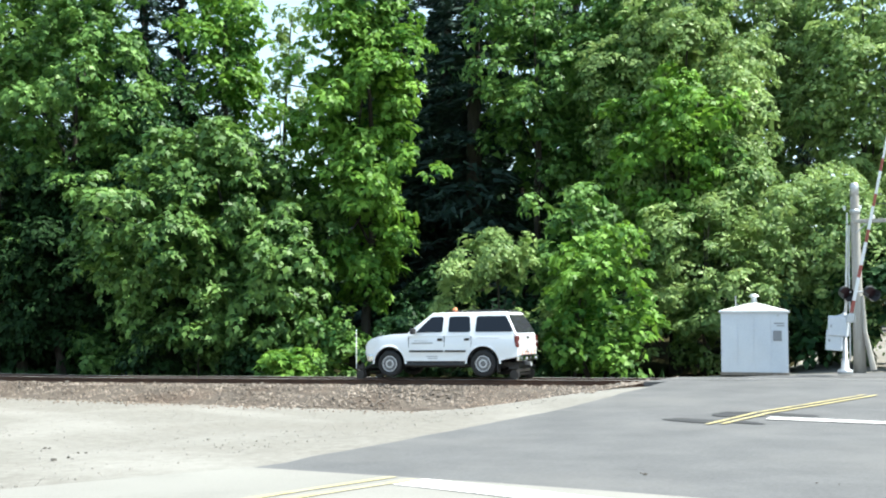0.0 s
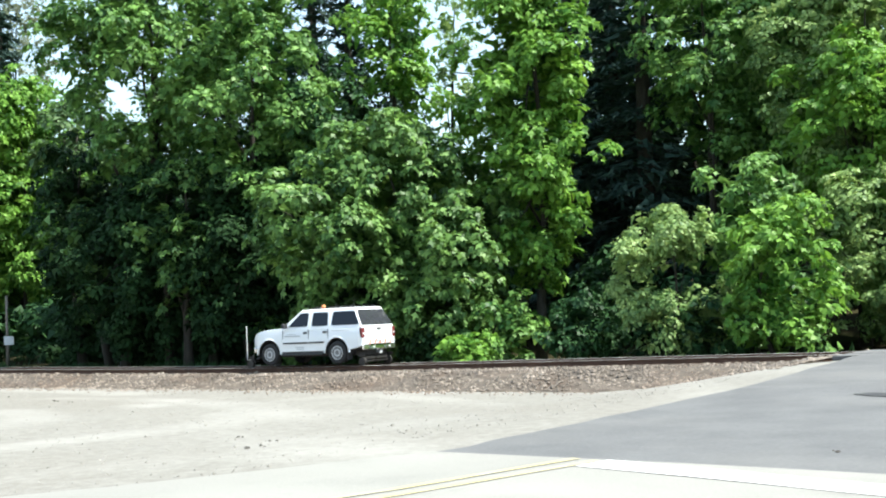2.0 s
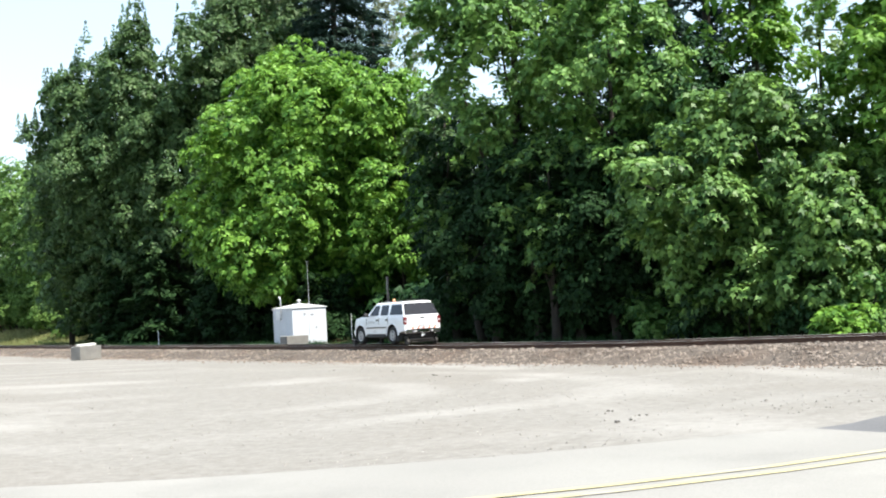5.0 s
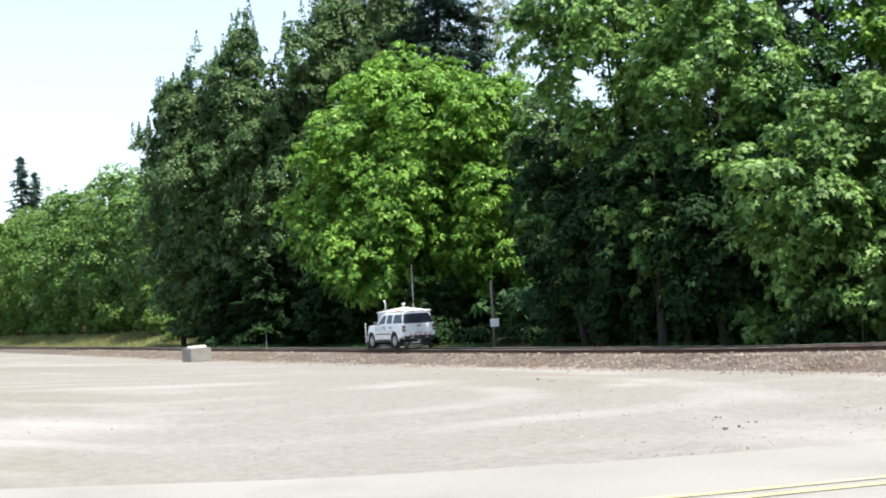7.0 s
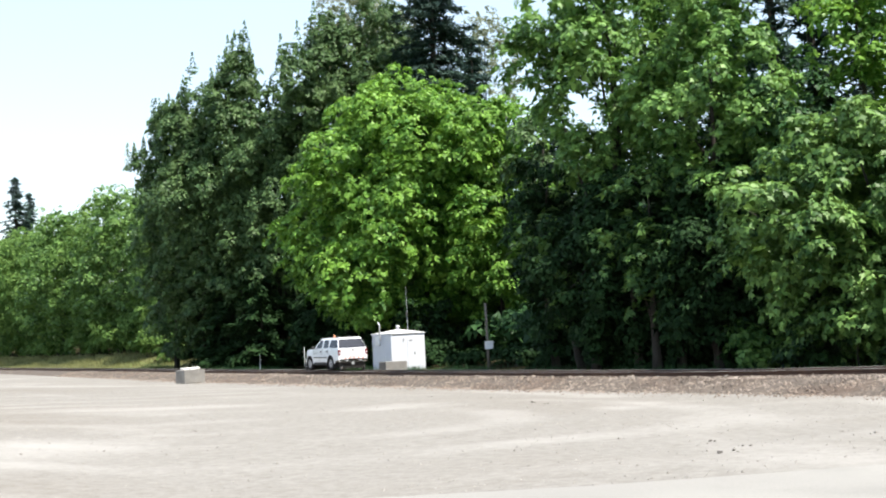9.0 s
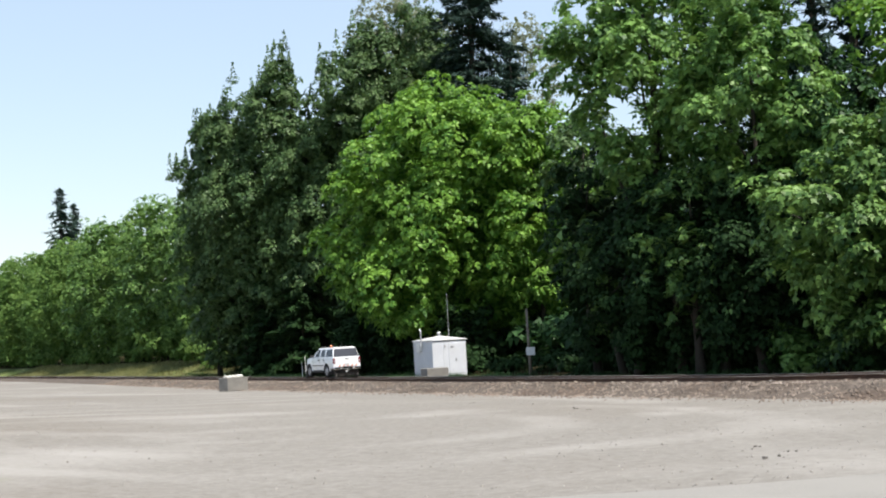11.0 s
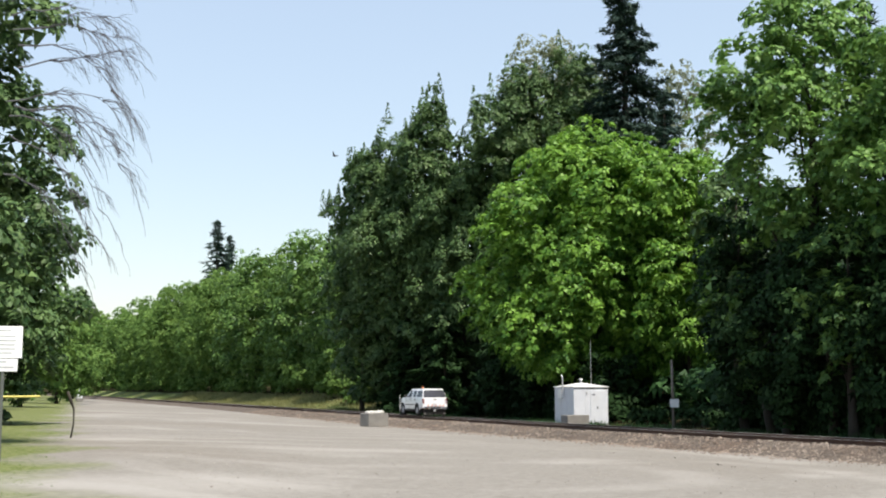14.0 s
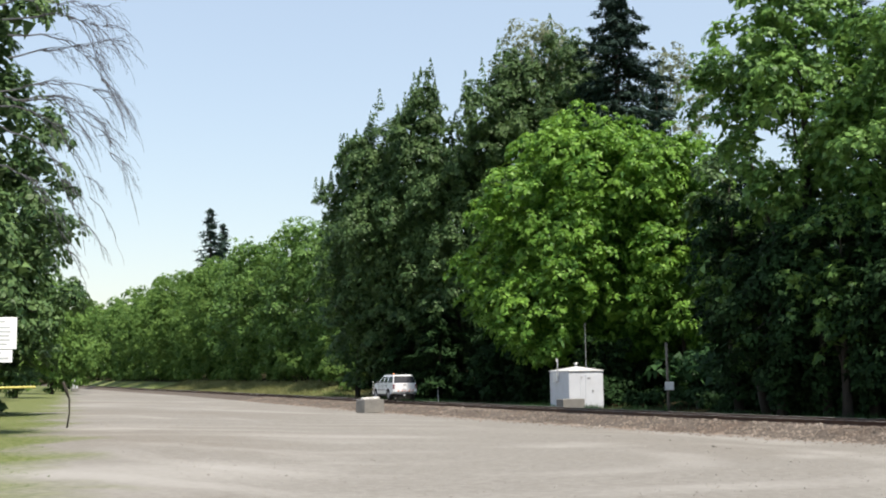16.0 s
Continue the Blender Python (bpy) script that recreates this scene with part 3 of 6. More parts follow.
def crown_spots(lobes, rng, spacing):
    """Places over the outsides of the crown's lobes, with outward directions, where clumps of leaves grow."""
    out, ways = [], []
    for cx, cy, cz, rx, ry, rz in lobes:
        area = 4 * math.pi * ((rx * ry + rx * rz + ry * rz) / 3)
        n = max(6, int(area / spacing ** 2))
        w = unit(rng.normal(size=(n, 3)))
        r = rng.uniform(.62, 1.14, (n, 1))
        out.append(np.array([cx, cy, cz]) + w * r * (rx, ry, rz))
        ways.append(unit(w / (rx, ry, rz)))
    p, w = np.concatenate(out), np.concatenate(ways)
    # drop what is deep inside another lobe
    deep = np.zeros(len(p), bool)
    for cx, cy, cz, rx, ry, rz in lobes:
        q = (((p - (cx, cy, cz)) / (rx, ry, rz)) ** 2).sum(1)
        deep |= q < .30
    p, w = p[~deep], w[~deep]
    # recesses: no leaves where a slow noise is low
    ph = rng.uniform(0, 50)
    slow = np.array([noise.noise((x * .55 + ph, y * .55, z_ * .75)) for x, y, z_ in p])
    keep = slow > -.16 + rng.normal(0, .06, len(p))
    return p[keep], w[keep]


def broadleaf(name, az, dist, height, radius, leaf, label, seed, bottom=.6, shape=0.0, clump=.5, size=.22, density=1.0, lobes_n=16,
              squash=1.0, trunk=.22, group="", gap=0.0, lean=(0, 0), droop=0.0, category="tree", base=None, spires=0, hole=None):
    """A broadleaf tree: trunk with limbs, and a crown of clumps of leaves over uneven lobes.
    shape: -1 widest low, 1 widest high, 0 in the middle. squash: the crown's depth against its width."""
    rng = np.random.default_rng(seed)
    size *= .9
    s, d = base or plan_of(az, dist)
    k = farther(s, d)
    height, radius, bottom, clump, size, trunk = height * k, radius * k, bottom * k, clump * k, size * k, trunk * k
    z = ground_z(s, d) - .05
    m = Matrix.Translation(on_plan(s, d, z))
    tree = thing(name, m, label, category, group)
    lobes = []
    span = height - bottom
    for i in range(lobes_n):
        k = (i + rng.uniform(.2, .8)) / lobes_n
        zc = bottom + span * (.08 + .86 * k)
        peak = .5 + .3 * shape
        wide = (1 - ((k - peak) / (1 - peak if k > peak else peak)) ** 2 * .82) ** .5
        r = radius * wide
        a = i * 2.4 + rng.uniform(-.5, .5)
        off = r * rng.uniform(.40, .88)
        lr = max(.4, r * rng.uniform(.24, .46))
        lobes.append((math.cos(a) * off + lean[0] * k, math.sin(a) * off * squash + lean[1] * k, zc, lr, lr * squash, min(lr * rng.uniform(.7, 1.0), span * .3)))
    for i in range(max(2, lobes_n // 5)):
        k = (i + .5) / max(2, lobes_n // 5)
        peak = .5 + .3 * shape
        wide = (1 - ((k - peak) / (1 - peak if k > peak else peak)) ** 2 * .82) ** .5
        lobes.append((lean[0] * k, lean[1] * k, bottom + span * (.1 + .78 * k), radius * wide * .55, radius * wide * .55 * squash, span * .18))
    spots, ways = crown_spots(lobes, rng, clump * (1.14 if leaf in (L_DEEPSHADE, L_POPLAR, L_BIGLEAF) else 1.2 if height > 18.6 else 1.3))
    if hole:                      # a window in the crown: metres to the left of the trunk, height, radius
        bear = (on_plan(s, d)).normalized()
        side = np.array((-bear.y, bear.x, 0))
        keep = ((spots @ side - hole[0]) ** 2 + (spots[:, 2] - hole[1]) ** 2) > hole[2] ** 2
        spots, ways = spots[keep], ways[keep]
    if gap:
        keep = rng.random(len(spots)) > gap
        spots, ways = spots[keep], ways[keep]
    keep = spots[:, 2] > .15
    spots, ways = spots[keep], ways[keep]
    # fine leaves on the side that faces the lot and on top, larger and fewer in the depth of the wood
    bear = on_plan(s, d).normalized()
    away = math.hypot(s, d)
    front = (ways @ np.array(bear) < .25) | (ways[:, 2] > .7)
    palmate = leaf in (L_MAPLE, L_BRIGHT, L_BIGLEAF) and away < 62
    for sel, fine in ((front, True), (~front, False)):
        sp, wy = spots[sel], ways[sel]
        n = len(sp)
        if not n:
            continue
        outline = PALM if palmate and fine else KITE if fine and away < 62 else TRIANGLE
        lf = size * (1.0 if outline is PALM else .85 if outline is KITE else (.88 if leaf is not L_SHADED else 1.5) if fine else 1.8)
        per = int(max(6, density * (clump / lf) ** 2 * (4.0 if outline is not TRIANGLE else 3.8 if fine else 3.6)))
        rad = clump * rng.uniform(.55, 1.15, (n, 1))[:, None]
        axis = unit(wy * (.7, .7, .4) + (0, 0, .8) + rng.normal(size=(n, 3)) * .18)[:, None]
        u = unit(rng.normal(size=(n, per, 3)))
        along = (u * axis).sum(-1, keepdims=True)
        # umbrellas of leaves, tilted outwards, bare beneath
        u = u - 2 * np.minimum(along + .12, 0) * axis
        u = unit(u)
        along = (u * axis).sum(-1, keepdims=True)
        side = u - along * axis
        c = sp[:, None] + (side + axis * along * .58) * rad * rng.uniform(.72, 1.05, (n, per, 1))
        c[..., 2] -= droop * ((c[..., :2] - sp[:, None, :2]) ** 2).sum(-1)
        nr = unit(side * .55 + axis * (.45 + .5 * along) + (0, 0, .12) + rng.normal(size=(n, per, 3)) * .26)
        w = unit(side + axis * -.35 + (0, 0, -.25) + rng.normal(size=(n, per, 3)) * .3)
        me = leaves_mesh("crown", c.reshape(-1, 3), nr.reshape(-1, 3), (lf * rng.uniform(.6, 1.25, (n, per))).ravel(), w.reshape(-1, 3), outline)
        mesh_part("crown" if fine else "inner_crown", me, leaf, tree)
    if spires:                    # tapering upright shoots that break the outline
        up = spots[(spots[:, 2] > bottom + span * .35) & front]
        foot = up[rng.choice(len(up), min(spires * 3, len(up)), replace=False)]
        n, per = len(foot), 70
        tall = rng.uniform(1.1, 2.9, (n, 1))
        h = rng.random((n, per)) ** 1.3
        r = (1 - h) ** .8 * (.16 + .17 * tall) * rng.uniform(.5, 1.0, (n, per))
        a = rng.uniform(0, math.tau, (n, per))
        out = np.stack([np.cos(a), np.sin(a), 0 * a], -1)
        c = foot[:, None] + out * r[..., None]
        c[..., 2] += h * tall - .3
        nr = unit(out + (0, 0, .45) + rng.normal(size=(n, per, 3)) * .4)
        w = unit(out * .5 + (0, 0, .8) + rng.normal(size=(n, per, 3)) * .35)
        me = leaves_mesh("crown_top", c.reshape(-1, 3), nr.reshape(-1, 3), (size * .8 * rng.uniform(.6, 1.2, (n, per))).ravel(), w.reshape(-1, 3))
        tagged(mesh_part("crown_top", me, leaf, tree), kind="stuff")
    bm = bmesh.new()
    limbs(bm, (0, 0, -.2), (lean[0] * .8, lean[1] * .8, bottom + span * .82), trunk, spots, rng, .35, 5)
    part("trunk", bm, M_BARK, tree, smooth_faces=True)
    return tree


def conifer(name, az, dist, height, radius, label, seed, bottom=1.0, size=.34, tiers=None, leaf=None, group="", power=.85, density=1.0):
    """A fir: straight trunk and tiers of drooping boughs with sprays of needles."""
    rng = np.random.default_rng(seed)
    s, d = plan_of(az, dist)
    k = farther(s, d)
    height, radius, bottom, size = height * k, radius * k, bottom * k, size * k
    tree = thing(name, Matrix.Translation(on_plan(s, d, ground_z(s, d) - .05)), label, "conifer", group)
    tiers = tiers or int((height - bottom) / .75)
    cs, ns, ws, ss = [], [], [], []
    bm = bmesh.new()
    tube(bm, [(0, 0, -.2), (.05, 0, height * .5), (0, 0, height)], [.018 * height, .011 * height, .02], 8)
    for i in range(tiers):
        k = i / tiers
        z = bottom + (height - bottom) * k
        reach = radius * (1 - k) ** power * rng.uniform(.75, 1.1) + .25
        for j in range(int(rng.integers(5, 8))):
            a = rng.uniform(0, math.tau)
            L = reach * rng.uniform(.65, 1.15)
            way = np.array([math.cos(a), math.sin(a), 0])
            rise = .25 * (k - .35)
            n = int(max(8, L * 26 * density * (.34 / size) ** 1.6))
            f = rng.uniform(.12, 1.0, n)
            side = np.cross(way, (0, 0, 1))
            spread = (1.05 - f) * .34 * L + .12
            p = way * (f * L)[:, None] + side * (rng.uniform(-1, 1, n) * spread)[:, None]
            p[:, 2] += z + L * f * rise - .30 * L * f ** 2 + rng.normal(0, .12, n) + (.1 * L * np.maximum(f - .8, 0) * 4)
            cs.append(p)
            ns.append(unit(np.array([0, 0, 1.0]) + rng.normal(size=(n, 3)) * .45 + way * .25))
            ws.append(unit(way + side * (np.sign(rng.uniform(-1, 1, n)) * .7)[:, None] + (0, 0, -.35) + rng.normal(size=(n, 3)) * .25))
            ss.append(size * rng.uniform(.6, 1.3, n))
            if rng.random() < .5:
                tube(bm, [(0, 0, z), tuple(way * L * .5 + (0, 0, z + L * .5 * rise - .08 * L)), tuple(way * L * .95 + (0, 0, z + L * rise - .28 * L))],
                     [.03 + .004 * L, .02, .006], 4)
    me = leaves_mesh("crown", np.concatenate(cs), np.concatenate(ns), np.concatenate(ss), np.concatenate(ws), TRIANGLE, 1.9, .5)
    mesh_part("crown", me, leaf or L_FIR, tree)
    part("trunk", bm, M_BARK, tree, smooth_faces=True)
    return tree


WOODS = "trees of the wood behind the railway"
# the wood's edge, from the crossing to the left: bearing, distance, height, radius
broadleaf("maple_tree", 11.0, 45.5, 9.8, 5.2, L_BIGLEAF, "broad low big-leaf maple spreading down to the track bed", 11, .3, -.2, .5, .24, 1.1, 34, group=WOODS)
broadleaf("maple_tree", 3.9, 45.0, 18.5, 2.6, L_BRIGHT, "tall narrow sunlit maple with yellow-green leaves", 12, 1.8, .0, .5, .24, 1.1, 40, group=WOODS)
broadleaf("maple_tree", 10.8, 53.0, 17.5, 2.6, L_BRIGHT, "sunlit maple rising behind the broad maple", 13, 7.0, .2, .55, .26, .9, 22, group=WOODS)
broadleaf("hazel_bush", -2.7, 38.5, 5.6, 2.0, L_OLIVE, "olive-green hazel bush beside the track", 14, .3, -.1, .4, .16, 1.1, 20, trunk=.08, group=WOODS, category="bush")
broadleaf("maple_sapling", -7.4, 37.0, 5.2, 2.1, L_BRIGHT, "bright green maple sapling beside the track", 15, .3, -.1, .42, .2, 1.1, 20, trunk=.1, group=WOODS)
broadleaf("maple_sapling", -6.2, 41.0, 7.4, 2.2, L_MAPLE, "young maple behind the bright sapling", 35, .6, .1, .45, .2, 1.0, 20, trunk=.1, group=WOODS)
broadleaf("alder_tree", -12.0, 47.0, 16.0, 3.8, L_OLIVE, "pale green alder tree near the crossing", 16, 2.0, .0, .5, .2, 1.0, 36, group=WOODS)
broadleaf("hazel_bush", -12.6, 42.5, 6.6, 3.0, L_OLIVE, "spreading hazel bush behind the white hut", 17, .3, 0, .42, .17, 1.0, 24, trunk=.08, group=WOODS, category="bush")
broadleaf("hazel_bush", -18.2, 44.0, 7.2, 3.4, L_OLIVE, "tall hazel bush behind the crossing mast", 18, .3, 0, .42, .17, 1.0, 26, trunk=.08, group=WOODS, category="bush")
broadleaf("maple_tree", -11.2, 45.0, 11.8, 3.0, L_BRIGHT, "sunlit maple above the hazel bushes", 46, 4.0, .2, .48, .22, 1.0, 24, group=WOODS)
broadleaf("alder_tree", -20.0, 54.0, 18.5, 4.2, L_OLIVE, "tall pale green alder by the road", 19, 4.0, .2, .55, .24, .9, 32, group=WOODS)
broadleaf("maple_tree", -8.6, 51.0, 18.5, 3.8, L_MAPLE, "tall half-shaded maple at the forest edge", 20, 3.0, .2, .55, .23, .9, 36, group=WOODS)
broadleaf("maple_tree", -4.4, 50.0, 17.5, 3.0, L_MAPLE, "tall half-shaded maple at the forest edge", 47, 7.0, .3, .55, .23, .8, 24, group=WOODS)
broadleaf("alder_tree", -15.0, 55.0, 18.5, 3.4, L_OLIVE, "pale green alder near the crossing", 45, 5.0, .2, .5, .22, 1.0, 28, group=WOODS)
# high crowns in a lighter leaf colour, standing in for sun on the tops
broadleaf("maple_tree", 17.4, 50.0, 17.5, 3.6, L_MAPLE, "tall maple at the forest edge", 21, 6.0, .1, .52, .23, .9, 32, group=WOODS)
broadleaf("maple_tree", 22.7, 54.5, 21.0, 4.5, L_MAPLE, "tall maple with a see-through crown", 22, 8.0, .1, .55, .24, .9, 34, group=WOODS, gap=.12, hole=(.9, 12.8, 1.0), trunk=.34)
broadleaf("alder_tree", 7.5, 63.0, 19.5, 2.0, L_OLIVE, "thin pale alder seen between two maples", 51, 8.0, .0, .5, .22, .7, 16, group=WOODS, gap=.5)
broadleaf("maple_tree", 20.8, 50.0, 9.5, 2.6, L_BIGLEAF, "thin young maple under the tall maples", 52, 2.0, .2, .5, .24, .9, 20, group=WOODS, gap=.72)
broadleaf("maple_tree", 24.4, 55.0, 9.0, 2.6, L_BIGLEAF, "thin young maple under the tall maples", 53, 2.0, .2, .5, .24, .9, 18, group=WOODS, gap=.75)
broadleaf("maple_tree", 14.0, 49.0, 12.5, 3.0, L_SHADED, "maple behind the broad maple, leaves darkened for shade", 36, .5, .1, .52, .25, .9, 26, group=WOODS)
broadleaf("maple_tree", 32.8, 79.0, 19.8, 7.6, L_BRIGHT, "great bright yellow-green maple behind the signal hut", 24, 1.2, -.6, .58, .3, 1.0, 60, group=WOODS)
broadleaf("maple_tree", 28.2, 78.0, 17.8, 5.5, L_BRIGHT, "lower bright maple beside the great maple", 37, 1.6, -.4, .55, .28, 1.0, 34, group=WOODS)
broadleaf("cottonwood_tree", 42.6, 101.0, 25.0, 4.2, L_POPLAR, "dark tall cottonwood with a spiky top", 25, 1.5, .25, .6, .25, .9, 44, group=WOODS, spires=60)
broadleaf("cottonwood_tree", 40.5, 97.0, 27.4, 3.6, L_POPLAR, "dark tall cottonwood with a narrow top", 26, 3.5, -.35, .6, .25, .9, 46, group=WOODS, spires=60)
broadleaf("cottonwood_tree", 43.9, 104.0, 23.5, 3.7, L_POPLAR, "dark cottonwood at the end of the wood", 38, .6, .1, .6, .26, .9, 32, group=WOODS, spires=44)
broadleaf("cottonwood_tree", 38.9, 96.0, 22.5, 4.6, L_POPLAR, "dark full cottonwood in the wood", 39, 3.0, -.2, .6, .26, .9, 40, group=WOODS, spires=40)
broadleaf("cottonwood_tree", 36.2, 95.0, 28.5, 4.6, L_POPLAR, "tall cottonwood with a rounded pale top", 27, 6, .1, .62, .26, .9, 38, group=WOODS, spires=44)
broadleaf("cottonwood_tree", 33.2, 98.0, 30.0, 4.4, L_POPLAR, "tall cottonwood with a rounded top", 28, 8, .1, .62, .26, .9, 34, group=WOODS, spires=40)
broadleaf("cottonwood_tree", 34.8, 106.0, 33.4, 6.4, L_PALE, "pale seeding cottonwood behind the dark ones", 40, 16, .5, .62, .24, .5, 30, gap=.35, group=WOODS)
broadleaf("cottonwood_tree", 28.3, 104.0, 30.5, 3.4, L_PALE, "thin pale cottonwood behind the fir", 41, 14, .3, .6, .24, .5, 18, gap=.35, group=WOODS)
conifer("fir_tree", 30.9, 92.0, 33.4, 8.2, "tall dark fir with tiered drooping boughs", 29, 3.0, .32, 46, group=WOODS, power=.55, density=1.5)
conifer("fir_tree", 29.0, 86.0, 23.5, 5.0, "dark fir beside the taller fir", 42, 3.0, .34, group=WOODS)
for az_, r_, h_, w_ in [(-1.5, 52, 26, 5), (-.2, 58, 25, 4.4), (14.5, 60, 24, 4.6), (25.2, 78, 15, 5), (-17.2, 80, 30, 5), (10.6, 60, 26, 2.8), (4.0, 60, 25, 2.8), (12.8, 62, 25, 3.4),
                        (17.0, 60, 24, 3.6), (19.6, 58, 23, 3.6), (2.2, 56, 24, 3.6), (-6.5, 60, 25, 4), (-11.5, 64, 25, 4)]:
    conifer("fir_tree", az_, r_, h_, w_, "dark fir deep in the wood", 30 + int(az_ * 10) % 97, 1.0, .36, group=WOODS, density=.7)
# understory trees whose near-black leaves paint the shade below the tall maples
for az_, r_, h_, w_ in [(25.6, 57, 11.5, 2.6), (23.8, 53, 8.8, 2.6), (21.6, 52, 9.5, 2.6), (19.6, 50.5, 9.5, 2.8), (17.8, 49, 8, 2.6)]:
    broadleaf("alder_tree", az_, r_, h_, w_, L_DEEPSHADE, "tree under the tall maples, leaves darkened for deep shade", 720 + int(az_ * 10), .4, .2, .5, .22, 1.0, 22, group=WOODS)
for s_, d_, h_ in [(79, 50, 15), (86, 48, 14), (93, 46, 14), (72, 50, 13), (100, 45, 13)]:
    broadleaf("alder_tree", 0, 0, h_, 3.8, L_SHADED, "alder deep in the wood, leaves darkened for shade", 800 + s_, .3, -.1, .7, .3, .9, 22, group=WOODS, base=(s_, d_))
broadleaf("alder_tree", 25.6, 66.0, 15.5, 2.8, L_POPLAR, "slender alder beside the tall maple", 48, 3.0, .1, .5, .24, .8, 20, group=WOODS, gap=.2)
conifer("fir_tree", 50.9, 245.0, 34.5, 5.0, "lone fir standing above the far trees", 34, 12.0, .7, group=WOODS, power=.6)
conifer("fir_tree", 50.3, 250.0, 32.0, 4.0, "lone fir standing above the far trees", 44, 12.0, .7, group=WOODS, power=.6)
# cedars under the tall crowns, near-black leaves standing in for the deep shade
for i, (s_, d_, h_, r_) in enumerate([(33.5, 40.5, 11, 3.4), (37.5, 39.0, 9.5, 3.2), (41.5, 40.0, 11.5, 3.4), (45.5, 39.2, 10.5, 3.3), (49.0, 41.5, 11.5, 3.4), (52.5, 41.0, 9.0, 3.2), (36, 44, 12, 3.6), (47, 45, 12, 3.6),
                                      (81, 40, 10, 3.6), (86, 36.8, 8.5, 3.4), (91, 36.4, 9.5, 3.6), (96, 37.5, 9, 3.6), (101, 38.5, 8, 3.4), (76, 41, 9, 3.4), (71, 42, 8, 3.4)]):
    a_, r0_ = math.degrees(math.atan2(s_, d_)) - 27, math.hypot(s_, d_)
    conifer("cedar_tree", a_, r0_, h_, r_, "low-branched cedar under the tall trees, leaves darkened for deep shade", 700 + i, .15, .28 if s_ < 60 else .38, int(h_ / .5), L_DEEPSHADE, WOODS, .5, 1.25)
# the wood behind, which closes it; its alders' dark leaves stand in for shade
_rng = np.random.default_rng(77)
for i, s_ in enumerate(np.arange(17, 100, 5.2)):
    d_ = 52 + _rng.uniform(-2, 9)
    a_ = math.degrees(math.atan2(s_, d_)) - 27
    h_ = 8 if abs(a_ - 7.4) < 2.6 else 22 if a_ < 5 else 19 if a_ < 16 else 12.5
    if i % 3 == 2:
        conifer("fir_tree", a_, math.hypot(s_, d_), h_ * _rng.uniform(.9, 1.15), 4.2, "dark fir deep in the wood", 200 + i, 1.0, .4, group=WOODS, density=.8)
    else:
        broadleaf("alder_tree", 0, 0, h_ * _rng.uniform(.85, 1.05), 4.2, L_SHADED, "alder deep in the wood, leaves darkened for shade", 200 + i, .8, 0, .8, .34, .8, 26, group=WOODS, base=(s_, d_))
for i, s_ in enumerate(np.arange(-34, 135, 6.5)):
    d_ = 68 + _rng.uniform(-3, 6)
    broadleaf("alder_tree", 0, 0, _rng.uniform(11, 14) * (1 if s_ > 12 and abs(math.degrees(math.atan2(s_, d_)) - 34.4) > 2.8 else .62), 4.8, L_SHADED, "alder deep in the wood, leaves darkened for shade", 240 + i, .2, -.1, 1.2, .5, .7, 12, group=WOODS, base=(s_, d_))
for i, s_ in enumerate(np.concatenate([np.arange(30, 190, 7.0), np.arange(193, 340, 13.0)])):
    broadleaf("alder_tree", 0, 0, _rng.uniform(8, 11), 5.0, L_SHADED, "alder deep in the wood, leaves darkened for shade", 280 + i, .1, -.2, 1.3, .6, 1.0, 10, group=WOODS, base=(s_, (82 if s_ < 110 else 62) + _rng.uniform(-3, 3)))
# undergrowth along the track; dark leaves paint the shade at the wood's edge
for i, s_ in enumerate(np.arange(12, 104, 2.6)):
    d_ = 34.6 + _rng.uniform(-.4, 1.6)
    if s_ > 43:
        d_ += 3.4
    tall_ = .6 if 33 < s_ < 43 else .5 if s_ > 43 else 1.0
    broadleaf("undergrowth_bush", 0, 0, tall_ * _rng.uniform(1.2, 3.4), _rng.uniform(1.2, 2.0), L_MAPLE if i % 4 == 0 and s_ < 34 else L_SHADED if s_ < 34 else L_DEEPSHADE, "low dark undergrowth bush at the edge of the wood", 300 + i, .1, -.3,
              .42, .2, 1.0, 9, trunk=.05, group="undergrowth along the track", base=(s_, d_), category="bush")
for i, s_ in enumerate(np.arange(4, 112, 3.6)):      # bushes under the trees, shade painted as dark leaves
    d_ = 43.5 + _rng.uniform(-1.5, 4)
    broadleaf("undergrowth_bush", 0, 0, _rng.uniform(2.6, 5.0), 2.6, L_SHADED, "bush under the trees, leaves darkened for shade", 340 + i, .1, -.2,
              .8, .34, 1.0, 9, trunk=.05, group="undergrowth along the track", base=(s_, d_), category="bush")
# bushes coloured as the dark hollow beside the great maple
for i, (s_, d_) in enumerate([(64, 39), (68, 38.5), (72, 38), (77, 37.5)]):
    broadleaf("hazel_bush", 0, 0, 4.2, 2.4, L_DEEPSHADE, "bush between the maple and the cottonwoods, leaves darkened for deep shade", 380 + i, .1, -.1, .5, .25, 1.0, 12, trunk=.06, group="undergrowth along the track", base=(s_, d_), category="bush")
broadleaf("maple_sapling", 7.4, 39.0, 1.35, 1.25, L_BRIGHT, "small bright green maple shoot beside the rails", 401, .1, -.2, .36, .2, 1.2, 9, trunk=.04, category="bush")
